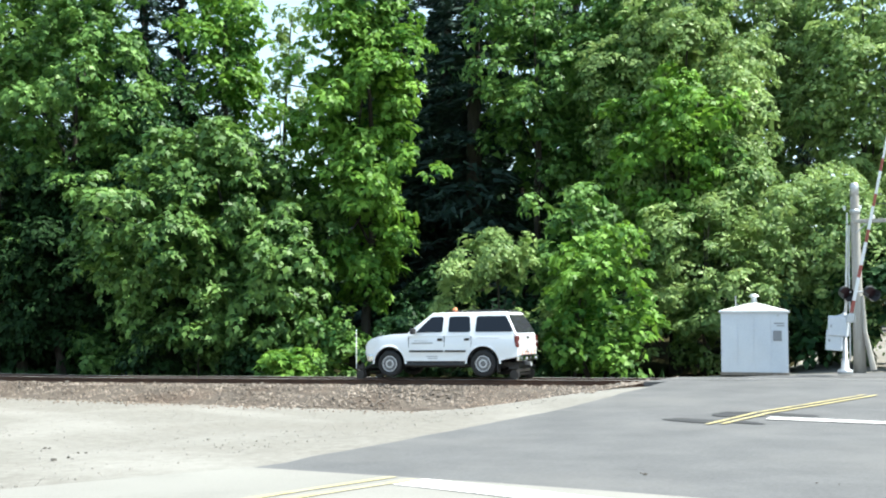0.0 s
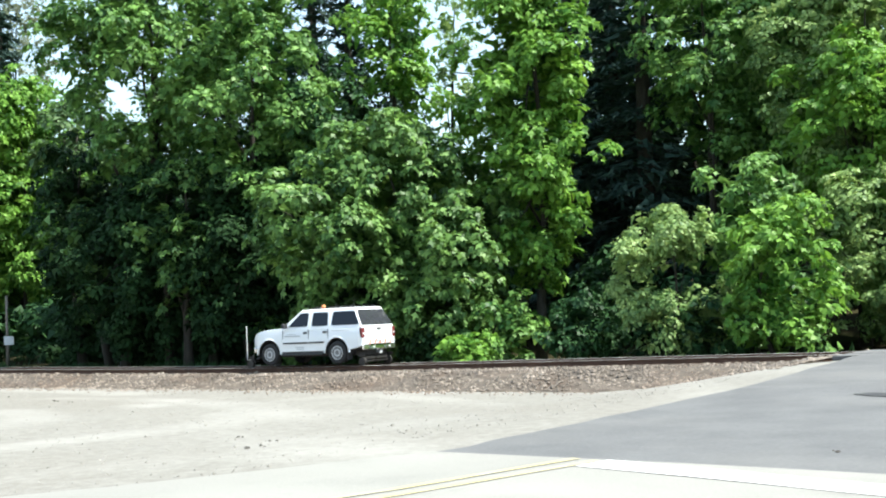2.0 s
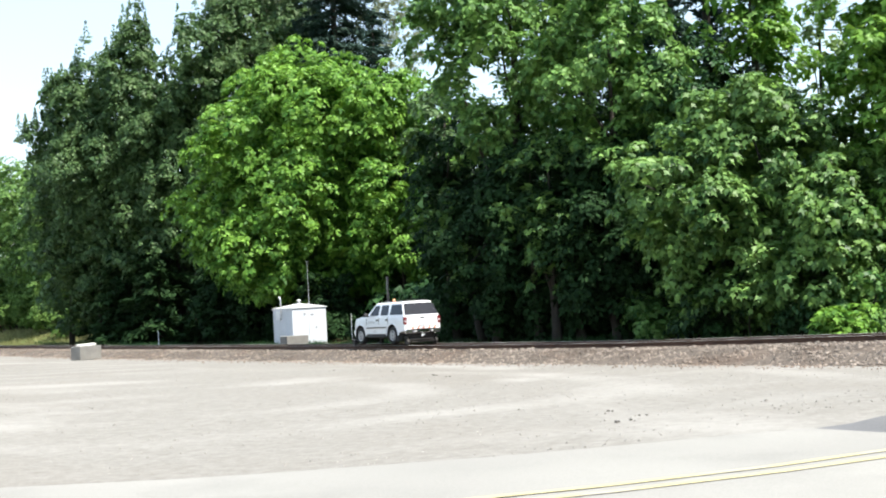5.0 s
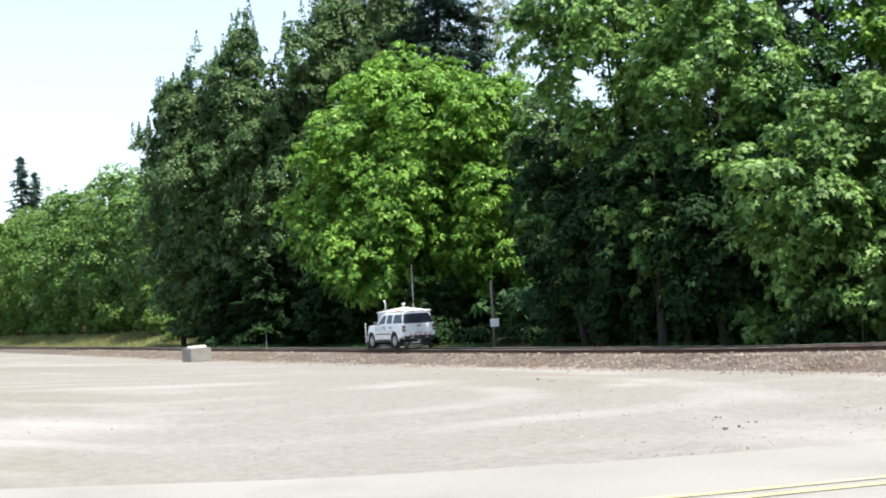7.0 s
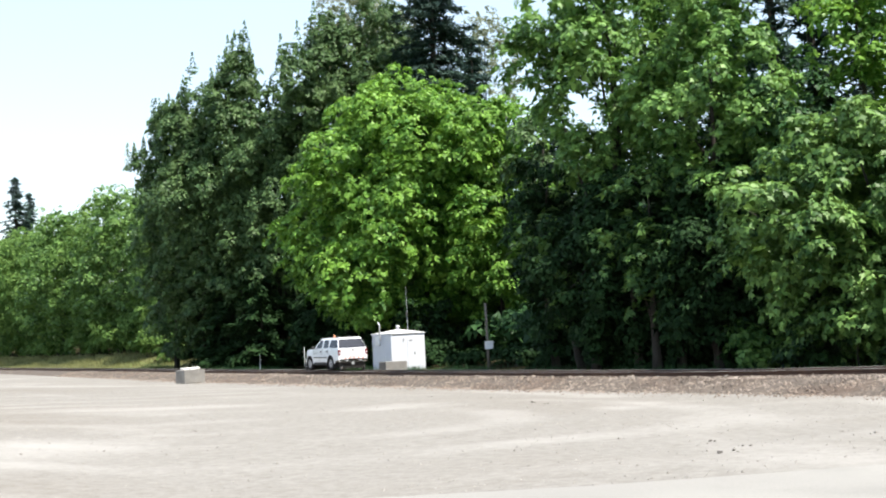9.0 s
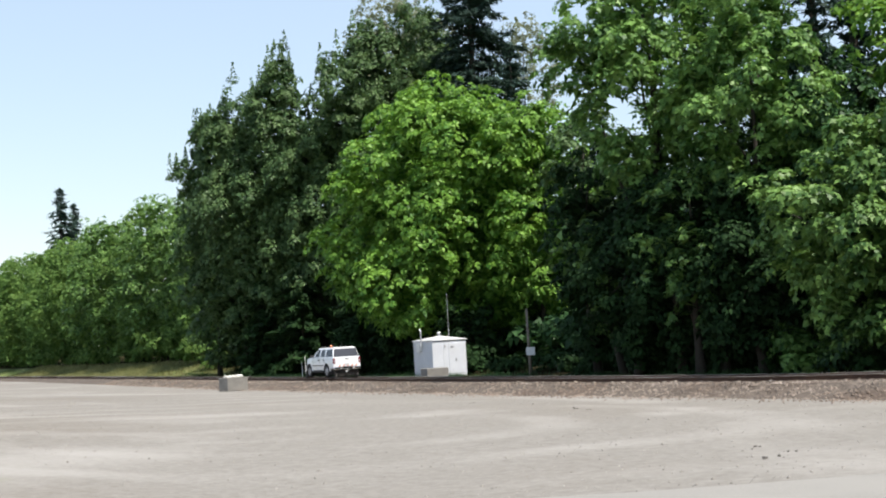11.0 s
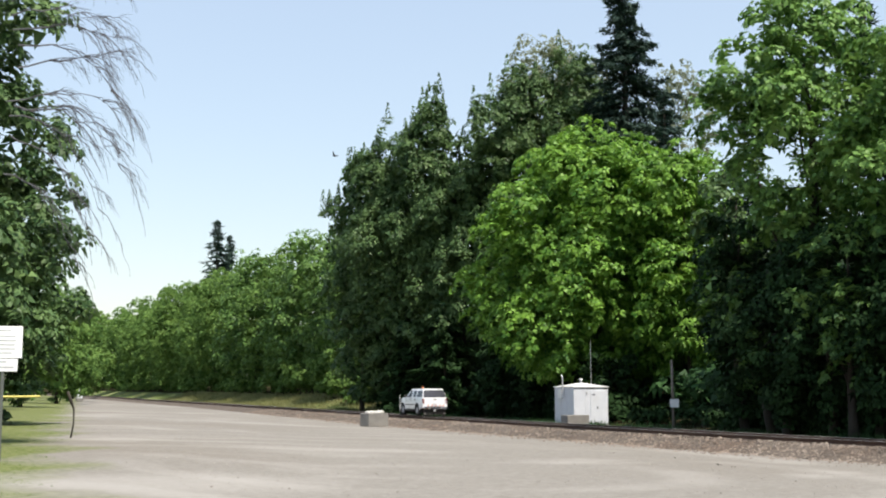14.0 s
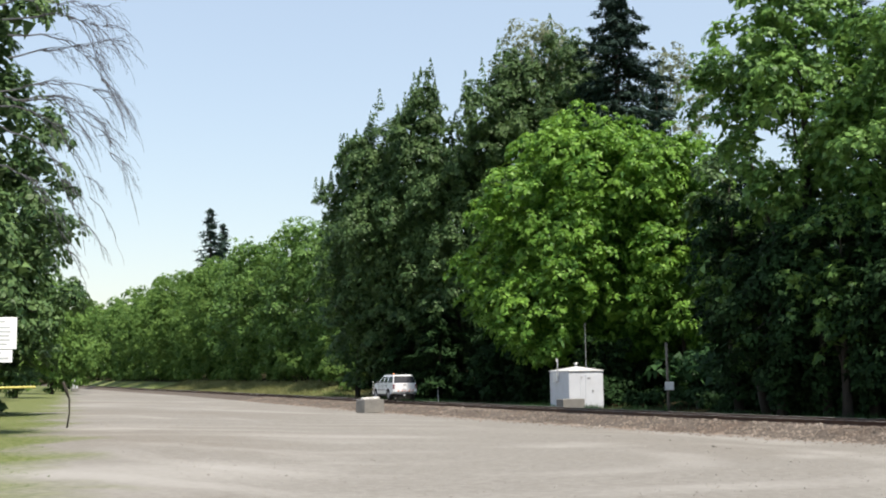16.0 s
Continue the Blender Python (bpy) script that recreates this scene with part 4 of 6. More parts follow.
# trees along the line into the distance, most in haze-lightened leaves
for i, (s_, d_, h_, r_) in enumerate([(108, 44, 15.5, 5), (116, 41, 18.5, 5), (126, 43, 19.5, 6), (136, 41, 20, 6), (148, 42, 20, 6), (160, 40, 20, 6), (172, 43, 20, 6.5), (186, 41, 19.5, 7), (202, 43, 20, 7),
                                      (220, 41, 20, 8), (240, 43, 20.5, 8), (262, 42, 20, 8), (290, 42, 20, 9), (325, 40, 20, 10), (380, 36, 21, 12), (450, 30, 22, 14)]):
    broadleaf("roadside_tree", 0, 0, h_, r_, L_BIGLEAF if i in (0, 2, 3, 5) else L_FAR, "pale green broadleaf tree beside the far track", 500 + i, .3, -.2, .8 + .0012 * s_, .22 + .0009 * s_, .5, 34, group="trees along the far track", base=(s_, d_))
for i, (s_, d_, h_, r_) in enumerate([(110, 38.2, 3.4, 2.4), (117, 38.6, 3.2, 2.2), (122, 39.4, 4.4, 2.8), (129, 39.6, 4.4, 3.0), (137, 39.8, 4.8, 3.0), (146, 40, 4.6, 3.0)]):
    broadleaf("willow_bush", 0, 0, h_, r_, L_FAR, "bright green willow bush by the grass verge", 540 + i, .2, -.2, .5, .26, 1.0, 14, trunk=.06, base=(s_, d_), category="bush")

for i, s_ in enumerate(np.arange(134, 300, 9.0)):
    broadleaf("willow_bush", 0, 0, _rng.uniform(2.0, 3.6), _rng.uniform(2.4, 3.4), L_FAR, "green willow bush at the foot of the far trees", 900 + i, .1, -.3, .7, .3 + .0006 * s_, .8, 9, trunk=.05,
              group="bushes along the far track", base=(s_, 40.2 + _rng.uniform(-.8, .8)), category="bush")

# ---------------------------------------------------------------- trees on the left of the lot
near_tree = broadleaf("lot_tree", 65.3, 39.0, 17.5, 5.1, L_POPLAR, "large dark tree over the lot with drooping dead branches", 60, .5, -.5, .6, .26, .9, 48, trunk=.35)


def dead_branches(tree, seed):
    """Long bare drooping branches with twigs; places are given on the plan."""
    rng = np.random.default_rng(seed)
    inv = tree.matrix_world.inverted()
    bm = bmesh.new()

    def bough(start, out, rise, drop, length, r, level):
        pts, n = [], 8
        bend = rng.normal(0, .08)
        for k in range(n + 1):
            f = k / n
            pts.append(start + out * (length * f * (1 - .25 * f)) + Vector((0, 0, rise * length * f - drop * length * f * f))
                       + ALONG * (bend * length * f * f) + Vector((rng.normal(), rng.normal(), rng.normal())) * .015 * length)
        tube(bm, [inv @ p for p in pts], [max(.004, r * (1 - .85 * k / n)) for k in range(n + 1)], 5 if level == 0 else 4)
        if level < 2:
            for _ in range(13 if level == 0 else 6):
                i = int(rng.integers(2, n + 1))
                way = (pts[i] - pts[i - 1]).normalized()
                o = (out * rng.uniform(.35, 1.0) + ALONG * rng.normal(0, .5) + Vector((0, 0, way.z * .5))).normalized()
                bough(pts[i], o, rng.uniform(-.2, .3), rng.uniform(.2, .75), length * rng.uniform(.22, .45), r * .45, level + 1)

    for z, d, length, rise, drop in [(13.4, 1.5, 3.0, .25, .12), (12.9, 1.5, 3.3, .22, .22), (12.4, 1.6, 3.5, .22, .38), (12.0, 1.7, 3.2, .10, .60), (11.2, 1.6, 3.4, .22, .10), (10.2, 1.4, 3.6, .28, .42), (10.0, 1.6, 3.5, .18, .75), (9.8, 1.5, 3.2, .05, 1.0),
                                     (9.2, 1.5, 3.0, -.05, 1.35), (8.0, 1.4, 2.4, -.05, 1.1), (9.9, 1.8, 2.9, .3, .5)]:
        bough(on_plan(36.4, d, z), (ACROSS * 1.0 + ALONG * rng.normal(0, .25)).normalized(), rise + .06, drop * .8, length * 1.14, .032, 0)
    return part("dead_branch", bm, M_GREYWOOD, tree, "bare grey drooping branches")


dead_branches(near_tree, 8)
broadleaf("lot_tree", 60.8, 61.0, 12.5, 3.9, L_POPLAR, "low dark tree at the side of the lot", 62, .4, -.1, .5, .26, 1.1, 26)
broadleaf("lot_tree", 64.5, 60.0, 12.5, 4.2, L_POPLAR, "low dark tree at the side of the lot", 63, .4, -.1, .5, .26, 1.1, 26)
for i, (s_, d_, h_, r_, leaf_) in enumerate([(118, 7.0, 13.5, 4.5, L_FAR), (150, 13, 14.5, 5, L_FAR), (88, -1, 14, 4.5, L_POPLAR), (185, 18, 15.5, 6, L_FAR), (240, 24, 16, 7, L_FAR), (70, -3.5, 10, 4.5, L_POPLAR), (103, 3, 13, 4.5, L_FAR)]):
    broadleaf("lot_tree", 0, 0, h_, r_, leaf_, "green tree at the end of the lot", 560 + i, .3, -.1, .75, .24 + .0009 * s_, .7, 26, base=(s_, d_))


def blades(name, n, place, height, material, label, seed, wide=.03):
    """Grass: single bent blades."""
    rng = np.random.default_rng(seed)
    c = []
    while len(c) < n:
        q = place(rng)
        if q is not None:
            c.append(on_plan(*q))
    c = np.array([tuple(p) for p in c])
    h = height * rng.uniform(.5, 1.3, n)
    lean_ = rng.normal(0, .35, (n, 2))
    a = rng.uniform(0, math.tau, n)
    side = np.stack([np.cos(a), np.sin(a), 0 * a], 1) * (wide * rng.uniform(.6, 1.4, n))[:, None]
    tip = c + np.concatenate([lean_ * h[:, None], h[:, None]], 1)
    v = np.stack([c - side, c + side, tip], 1).reshape(-1, 3)
    me = bpy.data.meshes.new(name)
    me.from_pydata(v.tolist(), [], np.arange(3 * n).reshape(-1, 3).tolist())
    return tagged(mesh_part(name, me, material), label, "grass", kind="stuff")


def verge(rng):
    s, d = rng.uniform(96, 200), rng.uniform(33.4, 39.0)
    return s, d, ground_z(s, d)


def turf(rng):
    s, d = rng.uniform(20, 66), rng.uniform(-6, 6.5)
    if on_left(s, d) < 1.5 * noise.noise((s * .3, d * .3, 9)) or noise.noise((s * .5, d * .5, 9)) < -.12:
        return None
    return s, d, ground_z(s, d)


def weeds(rng):
    s = rng.uniform(10, 110)
    d = track_d(s) + 4.0 + abs(rng.normal(0, .9))
    if noise.noise((s * .4, d * .4, 4)) < -.05:
        return None
    return s, d, ground_z(s, d)


blades("verge_grass", 16000, verge, .4, L_DRY, "pale dry grass on the verge beside the far track", 71, .05)
blades("lot_grass", 14000, turf, .025, L_GRASS, "patchy green grass at the side of the lot", 72, .008)
blades("trackside_weeds", 9000, weeds, .45, L_SHADED, "dark weeds along the edge of the wood", 73, .03)

# bank of bare earth behind the barrier
bm = bmesh.new()
rows = []
for i in range(13):
    row = []
    for j in range(11):
        u, v = i / 12 * 2 - 1, j / 10 * 2 - 1
        s_, d_ = 76 + u * 14, -7 + v * 8.5
        h_ = 3.0 * max(0, 1 - u * u) * max(0, 1 - v * v) + .12 * noise.noise((s_ * .5, d_ * .5, 1))
        row.append(bm.verts.new(on_plan(s_, d_, ground_z(s_, d_) - .15 + max(0, h_))))
    rows.append(row)
for a, b in zip(rows, rows[1:]):
    for j in range(10):
        f = bm.faces.new((a[j], a[j + 1], b[j + 1], b[j]))
        f.normal_update()
        if f.normal.z < 0:
            f.normal_flip()
tagged(part("earth_bank", bm, M_GRAVEL, smooth_faces=True), "low bank of bare earth at the end of the lot", "bank", kind="structure")
# ---------------------------------------------------------------- rail truck
M_WHITE = plain("white_car_paint", (.80, .81, .83), .22, coat=.7, vary=.035, scale=2.0)
M_GLASS = plain("tinted_car_glass", (.008, .011, .018), .08, spec=.32, vary=.1)
M_RUBBER = plain("tyre_rubber", (.022, .022, .023), .85, vary=.3)
M_BLACK = plain("black_plastic", (.028, .028, .03), .6, vary=.25)
M_STEEL = plain("grey_steel", (.34, .35, .36), .42, .75, vary=.25)
M_RIM = plain("silver_wheel", (.17, .172, .178), .5, .3, vary=.12)
M_RIMRING = plain("bright_wheel_ring", (.60, .605, .615), .35, .35, vary=.1)
# rear pane: base lifted to blue-grey, a sky reflection put into the colour
M_REARGLASS = plain("sky_toned_rear_glass", (.035, .037, .045), .12, spec=.6, vary=.2)
M_CHROME = plain("chrome", (.72, .73, .75), .16, .95, vary=.08)
M_RED = plain("red_lamp_glass", (.17, .028, .032), .2, spec=.6, vary=.15)
M_CLEAR = plain("clear_lamp_glass", (.70, .72, .74), .12, .2, vary=.1)
M_AMBER = plain("amber_beacon", (.75, .27, .12), .25, vary=.1)
M_GREYMARK = plain("grey_lettering", (.40, .41, .43), .5, vary=.15)
M_DIRTYSTEEL = plain("oily_steel", (.045, .042, .040), .6, .4, vary=.35)

truck = thing("rail_truck", Matrix.Identity(4), "white hi-rail sport utility truck with steel guide wheels on the rails", "truck")
RIDE = .075          # tyres sit this far over the rail heads
WR = .385            # tyre radius
AXLES = (0.0, 2.946)


def side_outline():
    """Lower body seen from the side, with the wheel arches cut out."""
    pts = [(-1.02, .66), (-1.05, .95), (-1.01, 1.31), (2.42, 1.345), (2.85, 1.335), (3.35, 1.265), (3.64, 1.175), (3.79, 1.08), (3.84, .95), (3.84, .76), (3.78, .62)]
    low = .54
    arch = .50
    for ax in (AXLES[1], AXLES[0]):
        c = WR + RIDE + .01
        a0 = math.asin((low - c) / arch)
        for k in range(13):
            a = a0 + (math.pi - 2 * a0) * k / 12
            pts.append((ax + arch * math.cos(a), c + arch * math.sin(a)))
    pts.append((-.85, low + .08))
    return pts


def extrude_outline(bm, pts, y0, y1, inset=None):
    """A solid between two copies of an outline in the x, z plane."""
    a = [bm.verts.new((x, y0, z)) for x, z in pts]
    b = [bm.verts.new((x, y1, z)) for x, z in pts]
    bm.faces.new(a)
    bm.faces.new(b[::-1])
    n = len(pts)
    for i in range(n):
        bm.faces.new((a[i], b[i], b[(i + 1) % n], a[(i + 1) % n]))
    bmesh.ops.recalc_face_normals(bm, faces=bm.faces)


bm = bmesh.new()
extrude_outline(bm, side_outline(), -.985, .985)
for z_ in (.56, .66, .76, .86, .96, 1.06, 1.16, 1.26):
    bmesh.ops.bisect_plane(bm, geom=bm.verts[:] + bm.edges[:] + bm.faces[:], plane_co=(0, 0, z_), plane_no=(0, 0, 1))
for x_ in [-.9, -.7, -.5, 0, .5, .9, 1.4, 1.9, 2.2, 2.45, 2.95, 3.2, 3.3, 3.4, 3.5, 3.6, 3.7]:
    bmesh.ops.bisect_plane(bm, geom=bm.verts[:] + bm.edges[:] + bm.faces[:], plane_co=(x_, 0, 0), plane_no=(1, 0, 0))
for v in bm.verts:           # sides curve in towards the top and towards nose and tail
    k = max(0, (v.co.z - .85) / .4)
    v.co.y *= 1 - .045 * k * k
    if v.co.x > 3.2:
        v.co.y *= 1 - .27 * ((v.co.x - 3.2) / .64) ** 2
    if v.co.x < -.9:
        v.co.y *= 1 - .05
bm.normal_update()
body_edges = [e for e in bm.edges if len(e.link_faces) == 2 and e.calc_face_angle(0) > 1.0 and max(v.co.z for v in e.verts) > .97
              and abs(e.verts[0].co.y - e.verts[1].co.y) < .2]
bmesh.ops.bevel(bm, geom=body_edges, offset=.04, segments=3, profile=.6, affect="EDGES", clamp_overlap=True)
body = part("body", bm, M_WHITE, truck)

BELT, ROOF = 1.33, 1.90
# the cabin's lower and upper frame, front to back
LOW_X, TOP_X = (2.46, -1.01), (1.70, -.70)
LOW_Y, TOP_Y = .925, .755


def cabin_point(u, w, side):
    """A place on the cabin's side: u along (x at the belt), w up from belt to roof."""
    return Vector((u, side * (LOW_Y + (TOP_Y - LOW_Y) * w ** 1.15), BELT + (ROOF - BELT) * w))


bm = bmesh.new()
levels = []
for k in range(7):
    w = k / 6
    z = BELT - .02 + (ROOF - BELT + .02) * w
    xf, xr = LOW_X[0] + (TOP_X[0] - LOW_X[0]) * w, LOW_X[1] + (TOP_X[1] - LOW_X[1]) * w
    y = LOW_Y + (TOP_Y - LOW_Y) * w ** 1.15
    cut = .035
    levels.append([bm.verts.new(p) for p in ((xf, -(y - cut), z), (xf, y - cut, z), (xf - cut * 1.2, y, z), (xr + cut, y, z), (xr, y - cut, z), (xr, -(y - cut), z), (xr + cut, -y, z), (xf - cut * 1.2, -y, z))])
shoulder = [bm.verts.new((v.co.x * .988 + .004, v.co.y * .975, ROOF + .026)) for v in levels[-1]]
top = [bm.verts.new((v.co.x * .955 + .012, v.co.y * .92, ROOF + .048)) for v in levels[-1]]
crown_ = [bm.verts.new((v.co.x * .80 + .04, v.co.y * .7, ROOF + .068)) for v in levels[-1]]
levels += [shoulder, top, crown_]
for a, b in zip(levels, levels[1:]):
    for k in range(8):
        bm.faces.new((a[k], a[(k + 1) % 8], b[(k + 1) % 8], b[k]))
bm.faces.new(levels[-1])
bmesh.ops.recalc_face_normals(bm, faces=bm.faces)
cabin = part("cabin", bm, M_WHITE, truck, smooth_faces=False)


def pane(name, corners, thick=.008, label="dark tinted glass", glass=M_GLASS):
    """A pane with cut corners; corners run round it."""
    bm = bmesh.new()
    pts = []
    n = len(corners)
    for i, c in enumerate(corners):
        c, p, q = Vector(c), Vector(corners[i - 1]), Vector(corners[(i + 1) % n])
        r = min(.07, (p - c).length * .25, (q - c).length * .25)
        a, b = c + (p - c).normalized() * r, c + (q - c).normalized() * r
        pts += [a, c.lerp((a + b) / 2, .45), b]
    mid = sum(pts, Vector()) / len(pts)
    nrm = (pts[3] - pts[0]).cross(pts[6] - pts[0]).normalized()
    if nrm.dot(mid - Vector((.3, 0, 1.2))) < 0:
        nrm = -nrm
    f = [bm.verts.new(p + nrm * .006) for p in pts]
    b = [bm.verts.new(p - nrm * thick) for p in pts]
    bm.faces.new(f)
    bm.faces.new(b[::-1])
    for i in range(len(pts)):
        bm.faces.new((f[i], b[i], b[(i + 1) % len(pts)], f[(i + 1) % len(pts)]))
    bmesh.ops.recalc_face_normals(bm, faces=bm.faces)
    return part(name, bm, glass, truck, label)


for side in (1, -1):
    w0, w1 = .08, .885
    pane("side_window", [cabin_point(2.12, w0, side), cabin_point(1.65, w1, side), cabin_point(1.27, w1, side), cabin_point(1.27, w0, side)])
    pane("side_window", [cabin_point(1.09, w0, side), cabin_point(1.09, w1, side), cabin_point(.45, w1, side), cabin_point(.39, w0, side)])
    pane("side_window", [cabin_point(.25, w0, side), cabin_point(.23, w1, side), cabin_point(-.655, w1, side), cabin_point(-.925, w0, side)])


def cross_pane(name, x_low, x_top, y_low, y_top, w0, w1, glass=M_GLASS):
    def at(w, y, s):
        k = w
        return Vector((x_low + (x_top - x_low) * k, y * s, BELT + (ROOF - BELT) * w))
    return pane(name, [at(w0, y_low, -1), at(w0, y_low, 1), at(w1, y_top, 1), at(w1, y_top, -1)], glass=glass)


cross_pane("windshield", LOW_X[0] + .004, TOP_X[0] + .004, .80, .62, .06, .9)
cross_pane("rear_window", LOW_X[1] - .004, TOP_X[1] - .004, .885, .735, .03, .94, M_REARGLASS)


def slab(name, x0, x1, y0, y1, z0, z1, mat_, parent=truck, bevel=.012, label="", m=None):
    bm = bmesh.new()
    box(bm, x0, x1, y0, y1, z0, z1, bevel, m)
    return part(name, bm, mat_, parent, label)


def door(x0, x1, side, rear):
    """A door skin standing just proud of the body, with its handle."""
    y = .985 * side
    bm = bmesh.new()
    pts = [(x0, .55), (x1, .55), (x1, 1.28), (x0, 1.28)]
    if rear:
        pts = [(x0 + .14, .55), (x1, .55), (x1, 1.28), (x0, 1.28), (x0, .86), (x0 + .07, .72)]
    a = [bm.verts.new((x, y * (1 - .045 * max(0, (z - .85) / .4) ** 2) + .006 * side, z)) for x, z in pts]
    b = [bm.verts.new((x, y * .96, z)) for x, z in pts]
    bm.faces.new(a)
    bm.faces.new(b[::-1])
    for i in range(len(pts)):
        bm.faces.new((a[i], b[i], b[(i + 1) % len(pts)], a[(i + 1) % len(pts)]))
    bmesh.ops.recalc_face_normals(bm, faces=bm.faces)
    ob = part("door", bm, M_WHITE, truck)
    hx = x0 + .13
    slab("handle", hx - .08, hx + .08, side * .985 - .02, side * .975 + .028, 1.13, 1.20, M_BLACK, ob, .012, "black door handle")
    slab("moulding", x0 + (.16 if rear else .02), x1 - .02, side * .99 - .01, side * .99 + .03, .80, .855, M_BLACK, ob, .008, "black side moulding")
    return ob


for side in (1, -1):
    front = door(1.20, 2.32, side, False)
    door(.36, 1.185, side, True)
    # worn lettering on the front door, too small to read
    y = side * .992
    slab("lettering", 1.55, 2.22, y - .003, y + .003, 1.045, 1.085, M_GREYMARK, front, 0, "grey worn lettering")
    slab("lettering", 1.72, 2.15, y * .985 - .003, y * .985 + .003, 1.12, 1.14, M_GREYMARK, front, 0, "grey worn lettering")
    slab("lettering", 1.40, 1.75, y - .003, y + .003, .66, .69, M_GREYMARK, front, 0, "grey worn lettering")
    slab("lettering", 1.40, 1.70, y - .003, y + .003, .60, .63, M_GREYMARK, front, 0, "grey worn lettering")
    slab("emblem", -.50, .2, side * .962 - .003, side * .962 + .006, 1.195, 1.21, M_GREYMARK, truck, .002, "small grey badge strip")
    slab("running_board", .56, 2.40, side * .93 - .12, side * .93 + .10, .40, .46, M_BLACK, truck, .02, "black running board")
    slab("mud_flap", -.46, -.43, side * .86 - .14, side * .86 + .12, .22, .60, M_BLACK, truck, .006, "black rubber mud flap")
    # side mirror
    bm = bmesh.new()
    box(bm, 2.08, 2.20, side * 1.09 - .11, side * 1.09 + .11, 1.33, 1.50, .035)
    tube(bm, [(2.16, side * .88, 1.34), (2.14, side * 1.02, 1.38)], .025, 6)
    part("mirror", bm, M_BLACK, truck, "black side mirror")
    # lamps
    bm = bmesh.new()
    box(bm, 3.66, 3.80, side * .62 - .15, side * .62 + .14, .88, 1.08, .03)
    part("headlight", bm, M_CLEAR, truck, "clear headlight")
    bm = bmesh.new()
    box(bm, -1.062, -.94, side * .875 - .075, side * .875 + .078, .92, 1.26, .025)
    tl = part("tail_light", bm, M_RED, truck, "red tail light")
    slab("reversing_lamp", -1.069, -1.05, side * .875 - .05, side * .875 + .05, 1.04, 1.10, M_CLEAR, tl, .004, "clear reversing lamp")
    # dark wheel wells
    for ax in AXLES:
        bm = bmesh.new()
        rings = []
        for k in range(15):
            a = -.15 + (math.pi + .3) * k / 14
            rings.append([bm.verts.new((ax + .495 * math.cos(a), side * y_, WR + RIDE + .01 + .495 * math.sin(a))) for y_ in (.97, .55)])
        for a, b in zip(rings, rings[1:]):
            bm.faces.new((a[0], a[1], b[1], b[0]))
        bm.faces.new([r[1] for r in rings])
        part("wheel_well", bm, M_BLACK, truck)

# tailgate, bumpers, grille
bm = bmesh.new()
box(bm, -1.06, -1.01, -.79, .79, .70, 1.30, .015)
gate_ = part("tailgate", bm, M_WHITE, truck)
slab("gate_handle", -1.075, -1.05, -.12, .12, 1.18, 1.24, M_BLACK, gate_, .008, "dark tailgate handle")
slab("number_plate", -1.085, -1.055, -.16, .16, .80, .93, plain("plate_metal", (.62, .64, .66), .4), gate_, .004, "pale number plate")
slab("plate_bar", -1.089, -1.082, -.12, .12, .845, .885, M_GREYMARK, gate_, 0)
for k in range(5):       # slanted warning stripes along the tailgate
    y0 = -.64 + k * .29
    m_ = Matrix.Translation((-1.063, y0, .77)) @ Matrix.Rotation(radians(32), 4, "X")
    bm = bmesh.new()
    box(bm, -.002, .002, -.035, .035, -.09, .09, 0, m_)
    part("stripe", bm, plain("orange_reflector", (.62, .20, .10), .5) if k == 0 else bpy.data.materials["orange_reflector"], gate_, "orange reflective stripe")
bm = bmesh.new()
box(bm, -1.16, -1.0, -.93, .93, .52, .70, .035)
for v in bm.verts:
    v.co.x += .10 * (abs(v.co.y) / .93) ** 6 * (v.co.x < -1.1)

rear_bumper = part("rear_bumper", bm, M_CHROME, truck, "bright steel rear bumper")
slab("step_pad", -1.15, -1.01, -.55, .55, .69, .715, M_BLACK, rear_bumper, .006, "black step pad")
slab("bumper_lamp", -1.172, -1.15, -.50, -.38, .58, .64, M_CLEAR, rear_bumper, .006)
slab("bumper_lamp", -1.172, -1.15, .38, .50, .58, .64, M_CLEAR, rear_bumper, .006)
bm = bmesh.new()
box(bm, 3.68, 3.90, -.95, .95, .52, .74, .05)
bmesh.ops.bisect_plane(bm, geom=bm.verts[:] + bm.edges[:] + bm.faces[:], plane_co=(0, .6, 0), plane_no=(0, 1, 0))
bmesh.ops.bisect_plane(bm, geom=bm.verts[:] + bm.edges[:] + bm.faces[:], plane_co=(0, -.6, 0), plane_no=(0, 1, 0))
for v in bm.verts:
    v.co.x -= .24 * (v.co.y / .95) ** 4
part("front_bumper", bm, M_CHROME, truck, "bright steel front bumper with dark trim")
slab("bumper_trim", 3.72, 3.91, -.66, .66, .735, .785, M_BLACK, truck, .02, "black bumper trim")
bm = bmesh.new()
box(bm, 3.72, 3.835, -.52, .52, .80, 1.05, .02)
grille = part("grille", bm, M_BLACK, truck, "black front grille")
slab("grille_bar", 3.80, 3.85, -.52, .52, .905, .945, M_CHROME, grille, .006, "chrome grille bar")
# under the body
slab("chassis", -.95, 3.5, -.55, .55, .34, .50, M_DIRTYSTEEL, truck, .03, "dark oily chassis")
for ax in AXLES:
    bm = bmesh.new()
    tube(bm, [(ax, -.75, WR + RIDE), (ax, .75, WR + RIDE)], .055, 8)
    part("axle", bm, M_DIRTYSTEEL, truck)

